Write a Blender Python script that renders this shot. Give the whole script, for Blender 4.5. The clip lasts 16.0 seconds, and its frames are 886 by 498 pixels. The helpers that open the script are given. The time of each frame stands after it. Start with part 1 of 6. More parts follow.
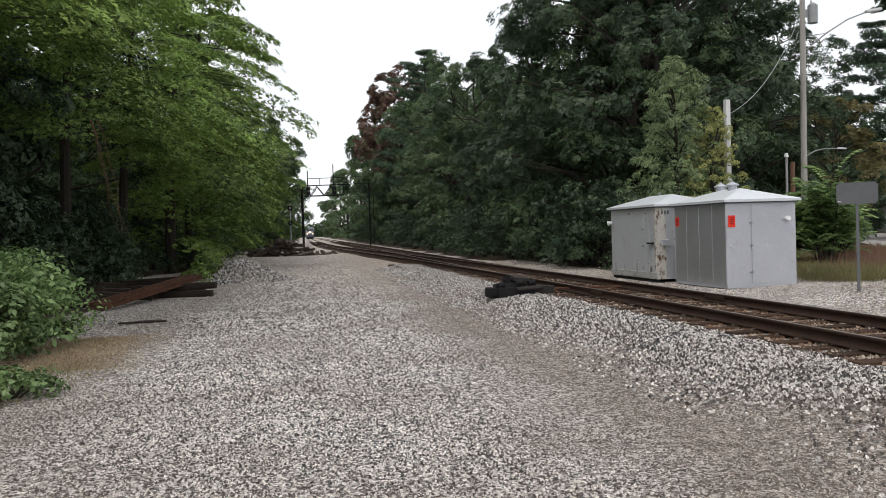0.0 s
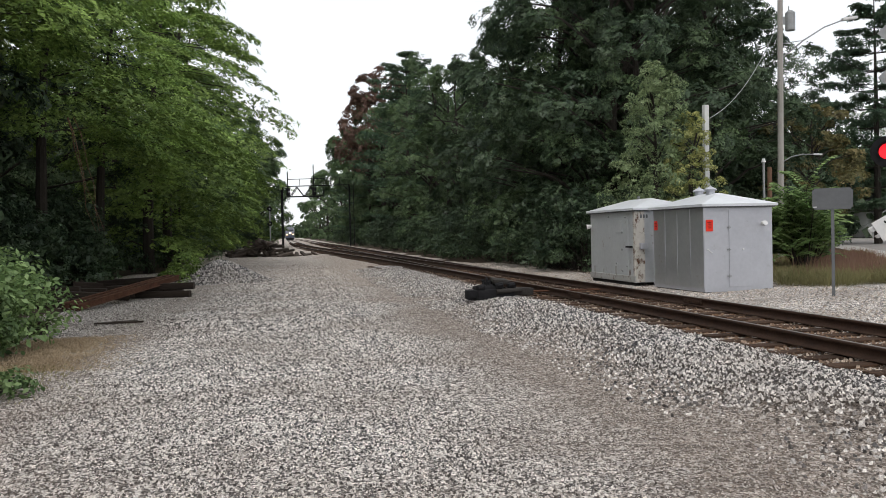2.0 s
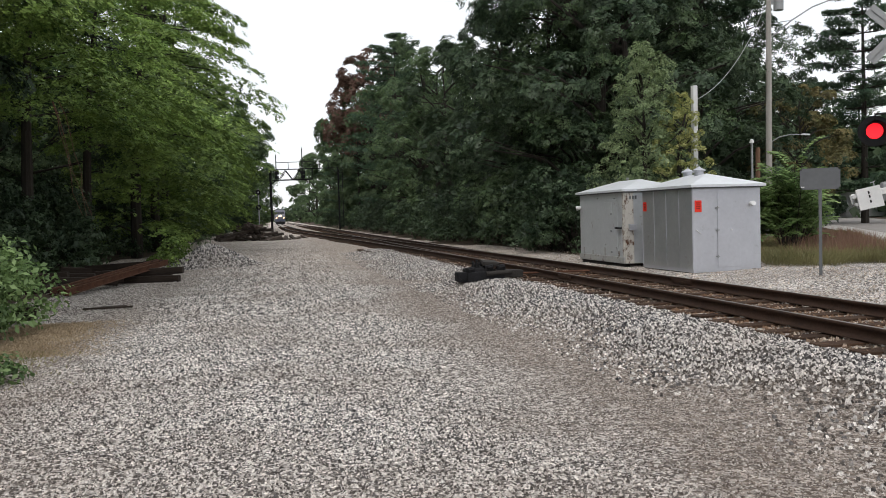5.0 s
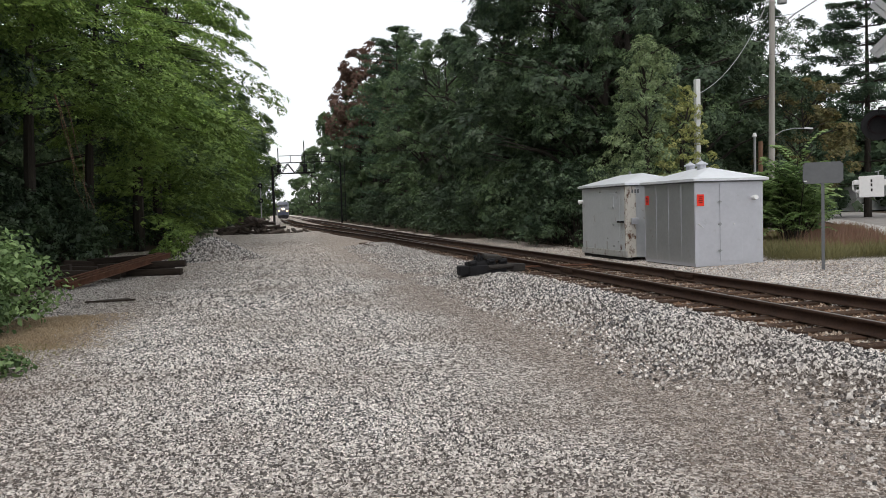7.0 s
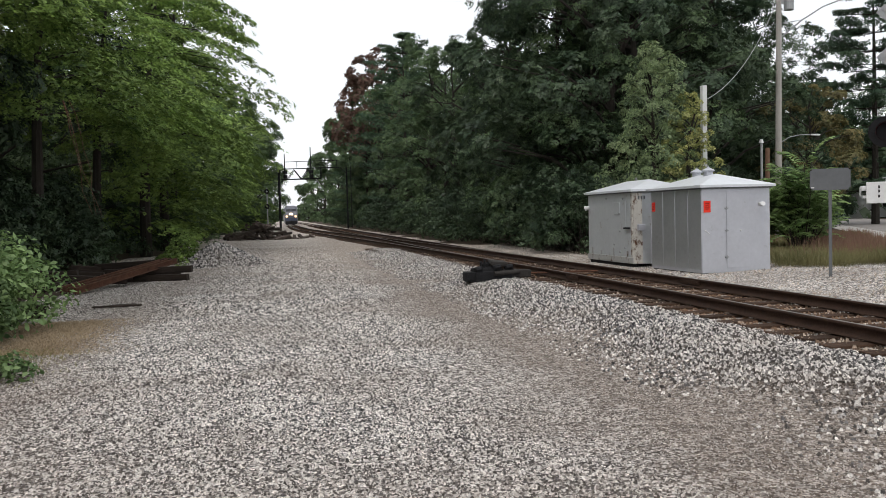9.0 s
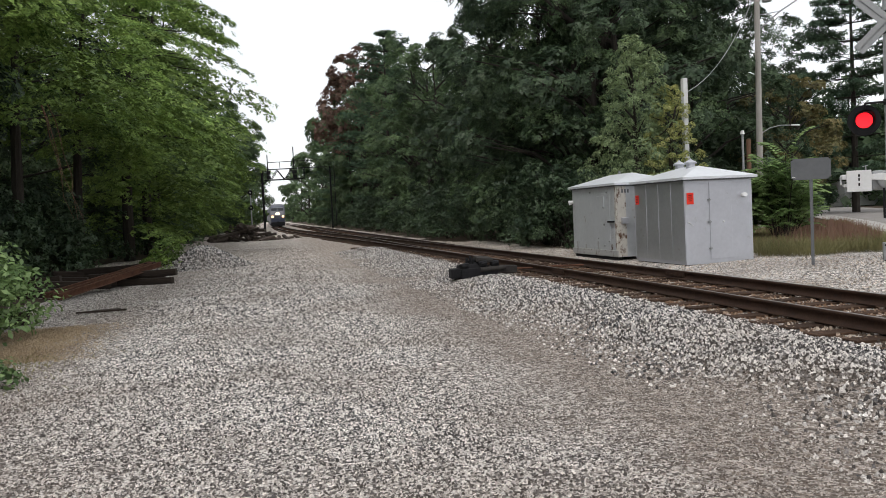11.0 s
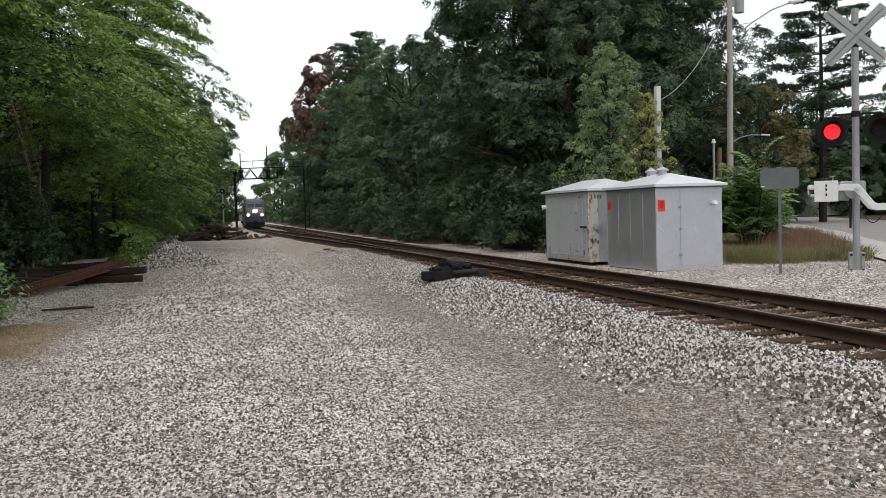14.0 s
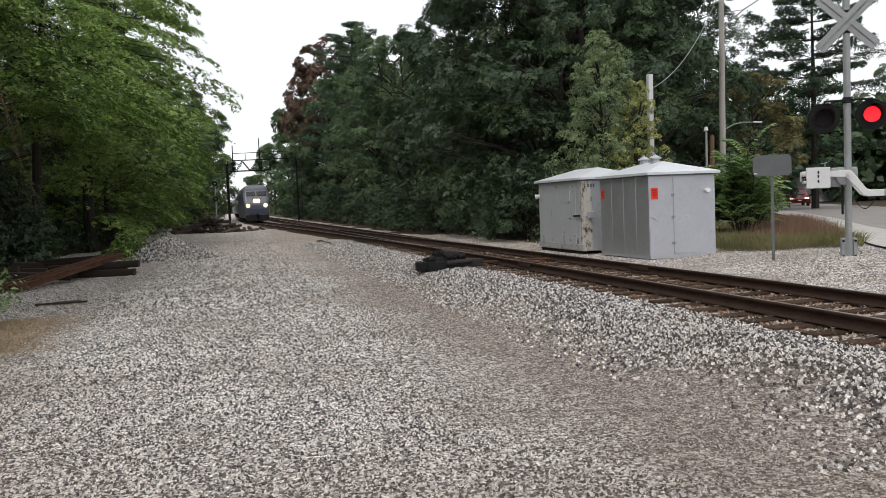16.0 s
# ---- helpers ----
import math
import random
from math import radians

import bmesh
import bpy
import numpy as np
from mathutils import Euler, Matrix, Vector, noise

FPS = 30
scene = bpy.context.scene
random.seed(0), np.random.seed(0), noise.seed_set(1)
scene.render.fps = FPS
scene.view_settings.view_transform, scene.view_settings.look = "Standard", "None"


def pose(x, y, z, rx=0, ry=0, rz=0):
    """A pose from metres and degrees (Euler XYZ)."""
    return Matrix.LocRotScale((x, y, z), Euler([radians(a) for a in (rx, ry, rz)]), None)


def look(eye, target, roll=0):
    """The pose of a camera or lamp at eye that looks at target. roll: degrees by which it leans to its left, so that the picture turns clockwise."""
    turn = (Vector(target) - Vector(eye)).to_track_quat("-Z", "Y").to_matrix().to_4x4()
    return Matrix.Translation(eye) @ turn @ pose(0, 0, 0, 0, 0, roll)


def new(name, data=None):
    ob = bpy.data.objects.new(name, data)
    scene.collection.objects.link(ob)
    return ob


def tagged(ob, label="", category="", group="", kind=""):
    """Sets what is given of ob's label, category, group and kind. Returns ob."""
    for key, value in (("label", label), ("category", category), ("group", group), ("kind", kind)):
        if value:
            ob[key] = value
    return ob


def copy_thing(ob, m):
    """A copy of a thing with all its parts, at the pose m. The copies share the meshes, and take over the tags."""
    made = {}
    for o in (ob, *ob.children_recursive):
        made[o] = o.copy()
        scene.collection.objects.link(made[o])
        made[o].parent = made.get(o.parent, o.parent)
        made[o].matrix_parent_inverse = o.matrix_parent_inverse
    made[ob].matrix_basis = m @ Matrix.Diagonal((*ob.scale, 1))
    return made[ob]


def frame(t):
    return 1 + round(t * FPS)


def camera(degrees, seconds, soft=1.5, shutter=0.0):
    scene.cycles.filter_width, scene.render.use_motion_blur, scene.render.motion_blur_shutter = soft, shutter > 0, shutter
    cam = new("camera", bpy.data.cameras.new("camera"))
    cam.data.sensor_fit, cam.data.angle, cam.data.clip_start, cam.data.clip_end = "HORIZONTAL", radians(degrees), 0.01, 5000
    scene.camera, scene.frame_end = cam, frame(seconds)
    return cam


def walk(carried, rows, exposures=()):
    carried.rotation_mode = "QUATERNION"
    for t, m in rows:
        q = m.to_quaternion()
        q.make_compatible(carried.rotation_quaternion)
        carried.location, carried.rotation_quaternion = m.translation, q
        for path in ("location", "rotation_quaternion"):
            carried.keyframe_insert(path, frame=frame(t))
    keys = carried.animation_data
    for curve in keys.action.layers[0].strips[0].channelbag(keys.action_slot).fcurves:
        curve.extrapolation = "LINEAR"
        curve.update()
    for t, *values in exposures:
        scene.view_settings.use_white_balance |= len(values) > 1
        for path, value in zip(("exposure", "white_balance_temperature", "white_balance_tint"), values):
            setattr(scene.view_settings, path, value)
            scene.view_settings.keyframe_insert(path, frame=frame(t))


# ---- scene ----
cam = camera(58.0, 16.0, soft=0.8)
EYE = (0.0, 0.0, 1.7)
# seconds, yaw, pitch, roll of the hand-held camera, which stands on one spot
TURNS = [
    (0.0, -0.1, -1.27, 1.8), (0.5, -0.692, -1.261, 1.757), (1.0, -1.041, -1.101, 1.713), (1.5, -1.195, -1.086, 1.577),
    (2.0, -1.519, -1.166, 1.353), (2.5, -2.213, -1.563, 1.276), (3.0, -2.491, -1.776, 1.452), (3.5, -2.522, -1.878, 1.598),
    (4.0, -2.512, -2.223, 1.643), (6.5, -1.898, -2.658, 1.867), (7.0, -2.12, -2.894, 1.673), (7.5, -2.113, -2.611, 1.709),
    (8.0, -1.835, -2.309, 1.675), (8.5, -1.654, -2.383, 1.526), (11.0, -2.787, -2.685, 2.799), (11.5, -3.724, -3.023, 2.749),
    (12.0, -4.173, -3.005, 2.583), (12.5, -4.033, -2.978, 2.218), (13.0, -4.168, -3.134, 1.747), (13.5, -4.712, -3.133, 1.547),
    (14.0, -4.681, -2.576, 1.752), (14.5, -4.389, -2.342, 2.003), (15.0, -4.642, -2.569, 2.261), (15.5, -4.968, -3.012, 2.53),
    (16.0, -5.153, -3.289, 2.328)]
walk(cam, [(t, pose(*EYE, 90 + p, r, y)) for t, y, p, r in TURNS])

# ---- light: a bright overcast sky ----
SKY_STRENGTH = 0.15
world = bpy.data.worlds.new("overcast")
scene.world = world
world.use_nodes = True
wn, wl = world.node_tree.nodes, world.node_tree.links
wn.clear()
w_out, w_bg = wn.new("ShaderNodeOutputWorld"), wn.new("ShaderNodeBackground")
w_sky, w_mix = wn.new("ShaderNodeTexSky"), wn.new("ShaderNodeMix")
w_sky.sky_type, w_sky.sun_disc = "NISHITA", False
w_sky.sun_elevation, w_sky.sun_rotation = radians(52), radians(200)
w_sky.dust_density, w_sky.air_density = 4.0, 1.0
w_mix.data_type = "RGBA"
w_mix.inputs[0].default_value = 0.85
w_mix.inputs[7].default_value = (7.6, 7.75, 7.9, 1)
wl.new(w_sky.outputs[0], w_mix.inputs[6])
wl.new(w_mix.outputs[2], w_bg.inputs[0])
w_bg.inputs[1].default_value = SKY_STRENGTH
wl.new(w_bg.outputs[0], w_out.inputs[0])
sun = new("sun", bpy.data.lights.new("sun", "SUN"))
sun.data.energy, sun.data.angle, sun.data.color = 0.9, radians(25), (1.0, 0.96, 0.9)
sun.matrix_world = look((0, 0, 40), (0 + 9, 18, 0))
scene.view_settings.exposure = 0.0


# ---- materials ----
def mat(name, c1, c2, scale=6.0, rough=0.8, metal=0.0, bump=0.15, bscale=None, spots=None, rand=0.0, island=0.0, stretch=(1, 1, 1), spot_at=(0.55, 0.68), spot_scale=None):
    """A surface: two colours mixed by coarse and fine noise, optional spots of a third, relief, and variation piece by piece."""
    m = bpy.data.materials.new(name)
    m.use_nodes = True
    n, l = m.node_tree.nodes, m.node_tree.links
    b = n["Principled BSDF"]
    b.inputs["Roughness"].default_value, b.inputs["Metallic"].default_value = rough, metal
    b.inputs["Specular IOR Level"].default_value = 0.5 if rough < 0.6 else 0.18
    tc, mp = n.new("ShaderNodeTexCoord"), n.new("ShaderNodeMapping")
    mp.inputs["Scale"].default_value = stretch
    l.new(tc.outputs["Object"], mp.inputs[0])
    def tex(s, d=6.0, r=0.6):
        t = n.new("ShaderNodeTexNoise")
        t.inputs["Scale"].default_value, t.inputs["Detail"].default_value, t.inputs["Roughness"].default_value = s, d, r
        l.new(mp.outputs[0], t.inputs["Vector"])
        return t
    coarse, fine = tex(scale), tex(scale * 7)
    ramp = n.new("ShaderNodeMapRange")
    ramp.inputs[1].default_value, ramp.inputs[2].default_value = 0.32, 0.68
    add = n.new("ShaderNodeMath")
    add.operation = "MULTIPLY_ADD"
    add.inputs[1].default_value = 0.45
    l.new(fine.outputs[0], add.inputs[0])
    sc = n.new("ShaderNodeMath")
    sc.operation = "MULTIPLY"
    sc.inputs[1].default_value = 0.55
    l.new(coarse.outputs[0], sc.inputs[0])
    l.new(sc.outputs[0], add.inputs[2])
    l.new(add.outputs[0], ramp.inputs[0])
    mix = n.new("ShaderNodeMix")
    mix.data_type = "RGBA"
    mix.inputs[6].default_value, mix.inputs[7].default_value = (*c1, 1), (*c2, 1)
    l.new(ramp.outputs[0], mix.inputs[0])
    col = mix.outputs[2]
    if spots:
        st = tex(spot_scale or scale * 2.3, 8, 0.7)
        sr = n.new("ShaderNodeMapRange")
        sr.inputs[1].default_value, sr.inputs[2].default_value = spot_at
        l.new(st.outputs[0], sr.inputs[0])
        m2 = n.new("ShaderNodeMix")
        m2.data_type = "RGBA"
        m2.inputs[7].default_value = (*spots, 1)
        l.new(sr.outputs[0], m2.inputs[0])
        l.new(col, m2.inputs[6])
        col = m2.outputs[2]
    if rand or island:
        src = n.new("ShaderNodeNewGeometry").outputs["Random Per Island"] if island else n.new("ShaderNodeObjectInfo").outputs["Random"]
        rr = n.new("ShaderNodeMapRange")
        a = rand or island
        rr.inputs[3].default_value, rr.inputs[4].default_value = 1 - a, 1 + a
        l.new(src, rr.inputs[0])
        hs = n.new("ShaderNodeHueSaturation")
        l.new(rr.outputs[0], hs.inputs["Value"])
        l.new(col, hs.inputs["Color"])
        col = hs.outputs[0]
    l.new(col, b.inputs["Base Color"])
    if bump:
        bp = n.new("ShaderNodeBump")
        bp.inputs["Strength"].default_value, bp.inputs["Distance"].default_value = bump, 0.02
        bt = tex(bscale or scale * 9, 8, 0.65)
        l.new(bt.outputs[0], bp.inputs["Height"])
        l.new(bp.outputs[0], b.inputs["Normal"])
    return m


def leaf_mat(name, dark, light, through_it=0.3, noise_scale=0.6, leaflet=0.0, fill=0.58):
    """Leaves: colour by leaf and by bough, part of the light passing through. leaflet: size of the small leaves that make up one spray, with gaps between them."""
    m = bpy.data.materials.new(name)
    m.use_nodes = True
    n, l = m.node_tree.nodes, m.node_tree.links
    n.clear()
    out, mx, df, tr, gl, mx2 = (n.new("ShaderNode" + k) for k in ("OutputMaterial", "MixShader", "BsdfDiffuse", "BsdfTranslucent", "BsdfGlossy", "MixShader"))
    geo, tc, nz, info = n.new("ShaderNodeNewGeometry"), n.new("ShaderNodeTexCoord"), n.new("ShaderNodeTexNoise"), n.new("ShaderNodeObjectInfo")
    nz.inputs["Scale"].default_value, nz.inputs["Detail"].default_value = noise_scale, 3
    l.new(tc.outputs["Object"], nz.inputs["Vector"])
    s = n.new("ShaderNodeMath")
    s.operation = "MULTIPLY_ADD"
    s.inputs[1].default_value = 0.5
    l.new(geo.outputs["Random Per Island"], s.inputs[0])
    s2 = n.new("ShaderNodeMapRange")
    s2.inputs[1].default_value, s2.inputs[2].default_value, s2.inputs[3].default_value, s2.inputs[4].default_value = 0.3, 0.7, -0.15, 0.5
    l.new(nz.outputs[0], s2.inputs[0])
    l.new(s2.outputs[0], s.inputs[2])
    mix = n.new("ShaderNodeMix")
    mix.data_type = "RGBA"
    mix.inputs[6].default_value, mix.inputs[7].default_value = (*dark, 1), (*light, 1)
    l.new(s.outputs[0], mix.inputs[0])
    hs = n.new("ShaderNodeHueSaturation")
    rr = n.new("ShaderNodeMapRange")
    rr.inputs[3].default_value, rr.inputs[4].default_value = 0.75, 1.25
    l.new(info.outputs["Random"], rr.inputs[0])
    l.new(rr.outputs[0], hs.inputs["Value"])
    l.new(mix.outputs[2], hs.inputs["Color"])
    l.new(hs.outputs[0], df.inputs[0])
    l.new(hs.outputs[0], tr.inputs[0])
    mx.inputs[0].default_value = through_it
    l.new(df.outputs[0], mx.inputs[1])
    l.new(tr.outputs[0], mx.inputs[2])
    gl.inputs["Roughness"].default_value = 0.45
    mx2.inputs[0].default_value = 0.03
    l.new(mx.outputs[0], mx2.inputs[1])
    l.new(gl.outputs[0], mx2.inputs[2])
    if leaflet:
        vo, lt, hole, tp = n.new("ShaderNodeTexVoronoi"), n.new("ShaderNodeMath"), n.new("ShaderNodeMixShader"), n.new("ShaderNodeBsdfTransparent")
        vo.inputs["Scale"].default_value = 1 / leaflet
        l.new(tc.outputs["Object"], vo.inputs["Vector"])
        lt.operation = "GREATER_THAN"
        lt.inputs[1].default_value = fill
        l.new(vo.outputs["Distance"], lt.inputs[0])
        l.new(lt.outputs[0], hole.inputs[0])
        l.new(mx2.outputs[0], hole.inputs[1])
        l.new(tp.outputs[0], hole.inputs[2])
        l.new(hole.outputs[0], out.inputs[0])
        sp, ad = n.new("ShaderNodeSeparateColor"), n.new("ShaderNodeMath")
        l.new(vo.outputs["Color"], sp.inputs[0])
        ad.operation = "MULTIPLY_ADD"
        ad.inputs[1].default_value, ad.inputs[2].default_value = 0.7, 0.65
        l.new(sp.outputs[0], ad.inputs[0])
        up = n.new("ShaderNodeMath")
        up.operation = "MULTIPLY"
        l.new(ad.outputs[0], up.inputs[0])
        l.new(rr.outputs[0], up.inputs[1])
        l.new(up.outputs[0], hs.inputs["Value"])
    else:
        l.new(mx2.outputs[0], out.inputs[0])
    return m


def glow(name, colour, strength):
    m = bpy.data.materials.new(name)
    m.use_nodes = True
    b = m.node_tree.nodes["Principled BSDF"]
    b.inputs["Base Color"].default_value = (*colour, 1)
    b.inputs["Emission Color"].default_value = (*colour, 1)
    b.inputs["Emission Strength"].default_value = strength
    return m


def stone_mat(name, tones, dirt, dirt_amount=0.3, ground=False, lane_dirt=0.0):
    """Crushed stone, grey to white and dark, stone by stone, over which brown dust lies in patches."""
    m = bpy.data.materials.new(name)
    m.use_nodes = True
    n, l = m.node_tree.nodes, m.node_tree.links
    b = n["Principled BSDF"]
    b.inputs["Roughness"].default_value = 0.9
    b.inputs["Specular IOR Level"].default_value = 0.25
    tc = n.new("ShaderNodeTexCoord")
    if ground:
        vo = n.new("ShaderNodeTexVoronoi")
        vo.inputs["Scale"].default_value = 42
        l.new(tc.outputs["Object"], vo.inputs["Vector"])
        sep = n.new("ShaderNodeSeparateColor")
        l.new(vo.outputs["Color"], sep.inputs[0])
        src = sep.outputs[0]
    else:
        src = n.new("ShaderNodeNewGeometry").outputs["Random Per Island"]
    ramp = n.new("ShaderNodeValToRGB")
    ramp.color_ramp.interpolation = "CONSTANT"
    tones = [(r * 1.01, g * 0.985, q * 0.975) for r, g, q in tones]
    e = ramp.color_ramp.elements
    e[0].position, e[0].color = 0.0, (*tones[0], 1)
    e[1].position, e[1].color = 1 - 1 / len(tones), (*tones[-1], 1)
    for i, c in enumerate(tones[1:-1]):
        k = e.new((i + 1) / len(tones))
        k.color = (*c, 1)
    l.new(src, ramp.inputs[0])
    nz, fz = n.new("ShaderNodeTexNoise"), n.new("ShaderNodeTexNoise")
    nz.inputs["Scale"].default_value, nz.inputs["Detail"].default_value = 0.45, 7
    fz.inputs["Scale"].default_value, fz.inputs["Detail"].default_value = 60, 5
    for t in (nz, fz):
        l.new(tc.outputs["Object"], t.inputs["Vector"])
    mr = n.new("ShaderNodeMapRange")
    mr.inputs[1].default_value, mr.inputs[2].default_value, mr.inputs[4].default_value = 0.42, 0.66, min(1, dirt_amount * 2.2)
    l.new(nz.outputs[0], mr.inputs[0])
    # worn brown lanes either side of the pale stone: distance from a line along the yard, warped by noise
    xyz = n.new("ShaderNodeSeparateXYZ")
    l.new(tc.outputs["Object"], xyz.inputs[0])
    def calc(op, a, b, c=0.0):
        k = n.new("ShaderNodeMath")
        k.operation = op
        for i, q in enumerate((a, b, c)):
            if isinstance(q, float):
                k.inputs[i].default_value = q
            else:
                l.new(q, k.inputs[i])
        return k.outputs[0]
    off = calc("MULTIPLY_ADD", xyz.outputs[1], 0.166, xyz.outputs[0])
    away = calc("ABSOLUTE", calc("ADD", off, 0.2), 0.0)
    wide = calc("MULTIPLY_ADD", nz.outputs[0], 3.2, away)
    lane = n.new("ShaderNodeMapRange")
    lane.inputs[1].default_value, lane.inputs[2].default_value, lane.inputs[4].default_value = 3.1, 4.5, lane_dirt
    l.new(wide, lane.inputs[0])
    side = n.new("ShaderNodeMapRange")  # no worn lane past the track
    side.inputs[1].default_value, side.inputs[2].default_value, side.inputs[3].default_value, side.inputs[4].default_value = 5.4, 7.0, 1.0, 0.15
    l.new(off, side.inputs[0])
    edge = n.new("ShaderNodeMapRange")  # and less of it towards the wood
    edge.inputs[1].default_value, edge.inputs[2].default_value, edge.inputs[3].default_value, edge.inputs[4].default_value = -4.2, -2.4, 0.4, 1.0
    l.new(off, edge.inputs[0])
    worn = calc("MULTIPLY", calc("MULTIPLY", lane.outputs[0], side.outputs[0]), edge.outputs[0])
    beyond = n.new("ShaderNodeMapRange")  # farther up the yard the stone thins out over tan earth, lightened as its gaps show less shadow
    beyond.inputs[1].default_value, beyond.inputs[2].default_value, beyond.inputs[4].default_value = 22.0, 42.0, min(0.9, lane_dirt * 0.75)
    l.new(calc("MULTIPLY_ADD", nz.outputs[0], 8.0, xyz.outputs[1]), beyond.inputs[0])
    fore = n.new("ShaderNodeMapRange")  # more of the brown dirt colour nearest the camera, fading out with distance
    fore.inputs[1].default_value, fore.inputs[2].default_value, fore.inputs[3].default_value, fore.inputs[4].default_value = 4.4, 6.4, lane_dirt * 0.7, 0.0
    l.new(calc("MULTIPLY_ADD", nz.outputs[0], -2.4, calc("ADD", xyz.outputs[1], 1.2)), fore.inputs[0])
    both = calc("MAXIMUM", calc("MAXIMUM", mr.outputs[0], fore.outputs[0]), worn)
    tan = n.new("ShaderNodeMix")
    tan.data_type = "RGBA"
    tan.inputs[7].default_value = (0.54, 0.465, 0.405, 1)
    l.new(beyond.outputs[0], tan.inputs[0])
    mix = n.new("ShaderNodeMix")
    mix.data_type = "RGBA"
    mix.inputs[7].default_value = (*dirt, 1)
    l.new(both, mix.inputs[0])
    l.new(ramp.outputs[0], mix.inputs[6])
    m3 = n.new("ShaderNodeMix")
    m3.data_type, m3.blend_type = "RGBA", "MULTIPLY"
    m3.inputs[0].default_value = 0.9
    fr = n.new("ShaderNodeMapRange")
    fr.inputs[1].default_value, fr.inputs[2].default_value, fr.inputs[3].default_value, fr.inputs[4].default_value = 0.3, 0.7, 0.40, 1.5
    l.new(fz.outputs[0], fr.inputs[0])
    l.new(fr.outputs[0], m3.inputs[7])
    l.new(mix.outputs[2], tan.inputs[6])
    l.new(tan.outputs[2], m3.inputs[6])
    result = m3.outputs[2]
    if ground:
        v2, s2, r2, m4 = n.new("ShaderNodeTexVoronoi"), n.new("ShaderNodeSeparateColor"), n.new("ShaderNodeMapRange"), n.new("ShaderNodeMix")
        v2.inputs["Scale"].default_value = 15
        l.new(tc.outputs["Object"], v2.inputs["Vector"])
        l.new(v2.outputs["Color"], s2.inputs[0])
        r2.inputs[3].default_value, r2.inputs[4].default_value = 0.66, 1.36
        l.new(s2.outputs[0], r2.inputs[0])
        m4.data_type, m4.blend_type = "RGBA", "MULTIPLY"
        m4.inputs[0].default_value = 1.0
        l.new(result, m4.inputs[6])
        l.new(r2.outputs[0], m4.inputs[7])
        result = m4.outputs[2]
    l.new(result, b.inputs["Base Color"])
    bp = n.new("ShaderNodeBump")
    bp.inputs["Strength"].default_value, bp.inputs["Distance"].default_value = 0.6, 0.03 if ground else 0.01
    if ground:
        inv = n.new("ShaderNodeMath")
        inv.operation = "SUBTRACT"
        inv.inputs[0].default_value = 1
        l.new(vo.outputs["Distance"], inv.inputs[1])
        l.new(inv.outputs[0], bp.inputs["Height"])
    else:
        l.new(fz.outputs[0], bp.inputs["Height"])
    l.new(bp.outputs[0], b.inputs["Normal"])
    return m


TONES = [(0.028, 0.028, 0.03), (0.16, 0.153, 0.147), (0.33, 0.31, 0.29), (0.58, 0.55, 0.52), (0.82, 0.80, 0.77), (0.06, 0.058, 0.057), (0.74, 0.71, 0.67), (0.46, 0.43, 0.40), (0.84, 0.81, 0.77), (0.10, 0.10, 0.105)]
M_LOT = stone_mat("lot_gravel", TONES, (0.165, 0.126, 0.098), 0.22, ground=True, lane_dirt=0.68)
M_STONE = stone_mat("loose_stone", TONES, (0.16, 0.122, 0.096), 0.16, lane_dirt=0.55)
M_BED = stone_mat("rust_dusted_stone", [(0.05, 0.038, 0.03), (0.18, 0.135, 0.10), (0.38, 0.31, 0.25), (0.09, 0.068, 0.05), (0.50, 0.43, 0.36)], (0.23, 0.13, 0.075), 0.6)
M_BALLAST = stone_mat("ballast_stone", [(0.018, 0.019, 0.022), (0.055, 0.056, 0.06), (0.20, 0.198, 0.20), (0.44, 0.43, 0.42), (0.62, 0.605, 0.585), (0.86, 0.84, 0.81), (0.10, 0.102, 0.108), (0.55, 0.53, 0.51), (0.035, 0.036, 0.04), (0.78, 0.76, 0.73)], (0.26, 0.20, 0.15), 0.12)
M_TANSTONE = stone_mat("tan_gravel", [(0.16, 0.135, 0.11), (0.42, 0.36, 0.30), (0.58, 0.51, 0.44), (0.30, 0.25, 0.21), (0.68, 0.62, 0.55)], (0.30, 0.24, 0.19), 0.2)
M_RAIL = mat("rusty_rail", (0.026, 0.015, 0.011), (0.064, 0.036, 0.024), 3, 0.75, 0.15, 0.3, spots=(0.03, 0.022, 0.02))
M_RAILHEAD = mat("worn_railhead", (0.13, 0.11, 0.10), (0.24, 0.21, 0.20), 8, 0.35, 0.85, 0.05)
M_TIE = mat("creosoted_timber", (0.026, 0.016, 0.011), (0.072, 0.042, 0.027), 3, 0.9, 0, 0.5, rand=0.35, stretch=(0.4, 4, 4), spots=(0.15, 0.085, 0.05))
M_TIMBER = mat("old_dark_timber", (0.018, 0.014, 0.012), (0.06, 0.045, 0.036), 2, 0.9, 0, 0.5, rand=0.3, stretch=(0.4, 4, 4))
M_RUST = mat("orange_rust", (0.055, 0.026, 0.017), (0.135, 0.065, 0.04), 4, 0.85, 0.2, 0.3, spots=(0.06, 0.028, 0.018))
M_ALU = mat("dull_aluminium", (0.46, 0.47, 0.51), (0.54, 0.55, 0.595), 1.6, 0.5, 0.55, 0.04, spots=(0.34, 0.34, 0.35), spot_at=(0.6, 0.8))
M_ALUD = mat("weathered_aluminium", (0.42, 0.44, 0.455), (0.52, 0.54, 0.555), 1.6, 0.36, 0.75, 0.04, spots=(0.30, 0.27, 0.24), spot_at=(0.6, 0.8))
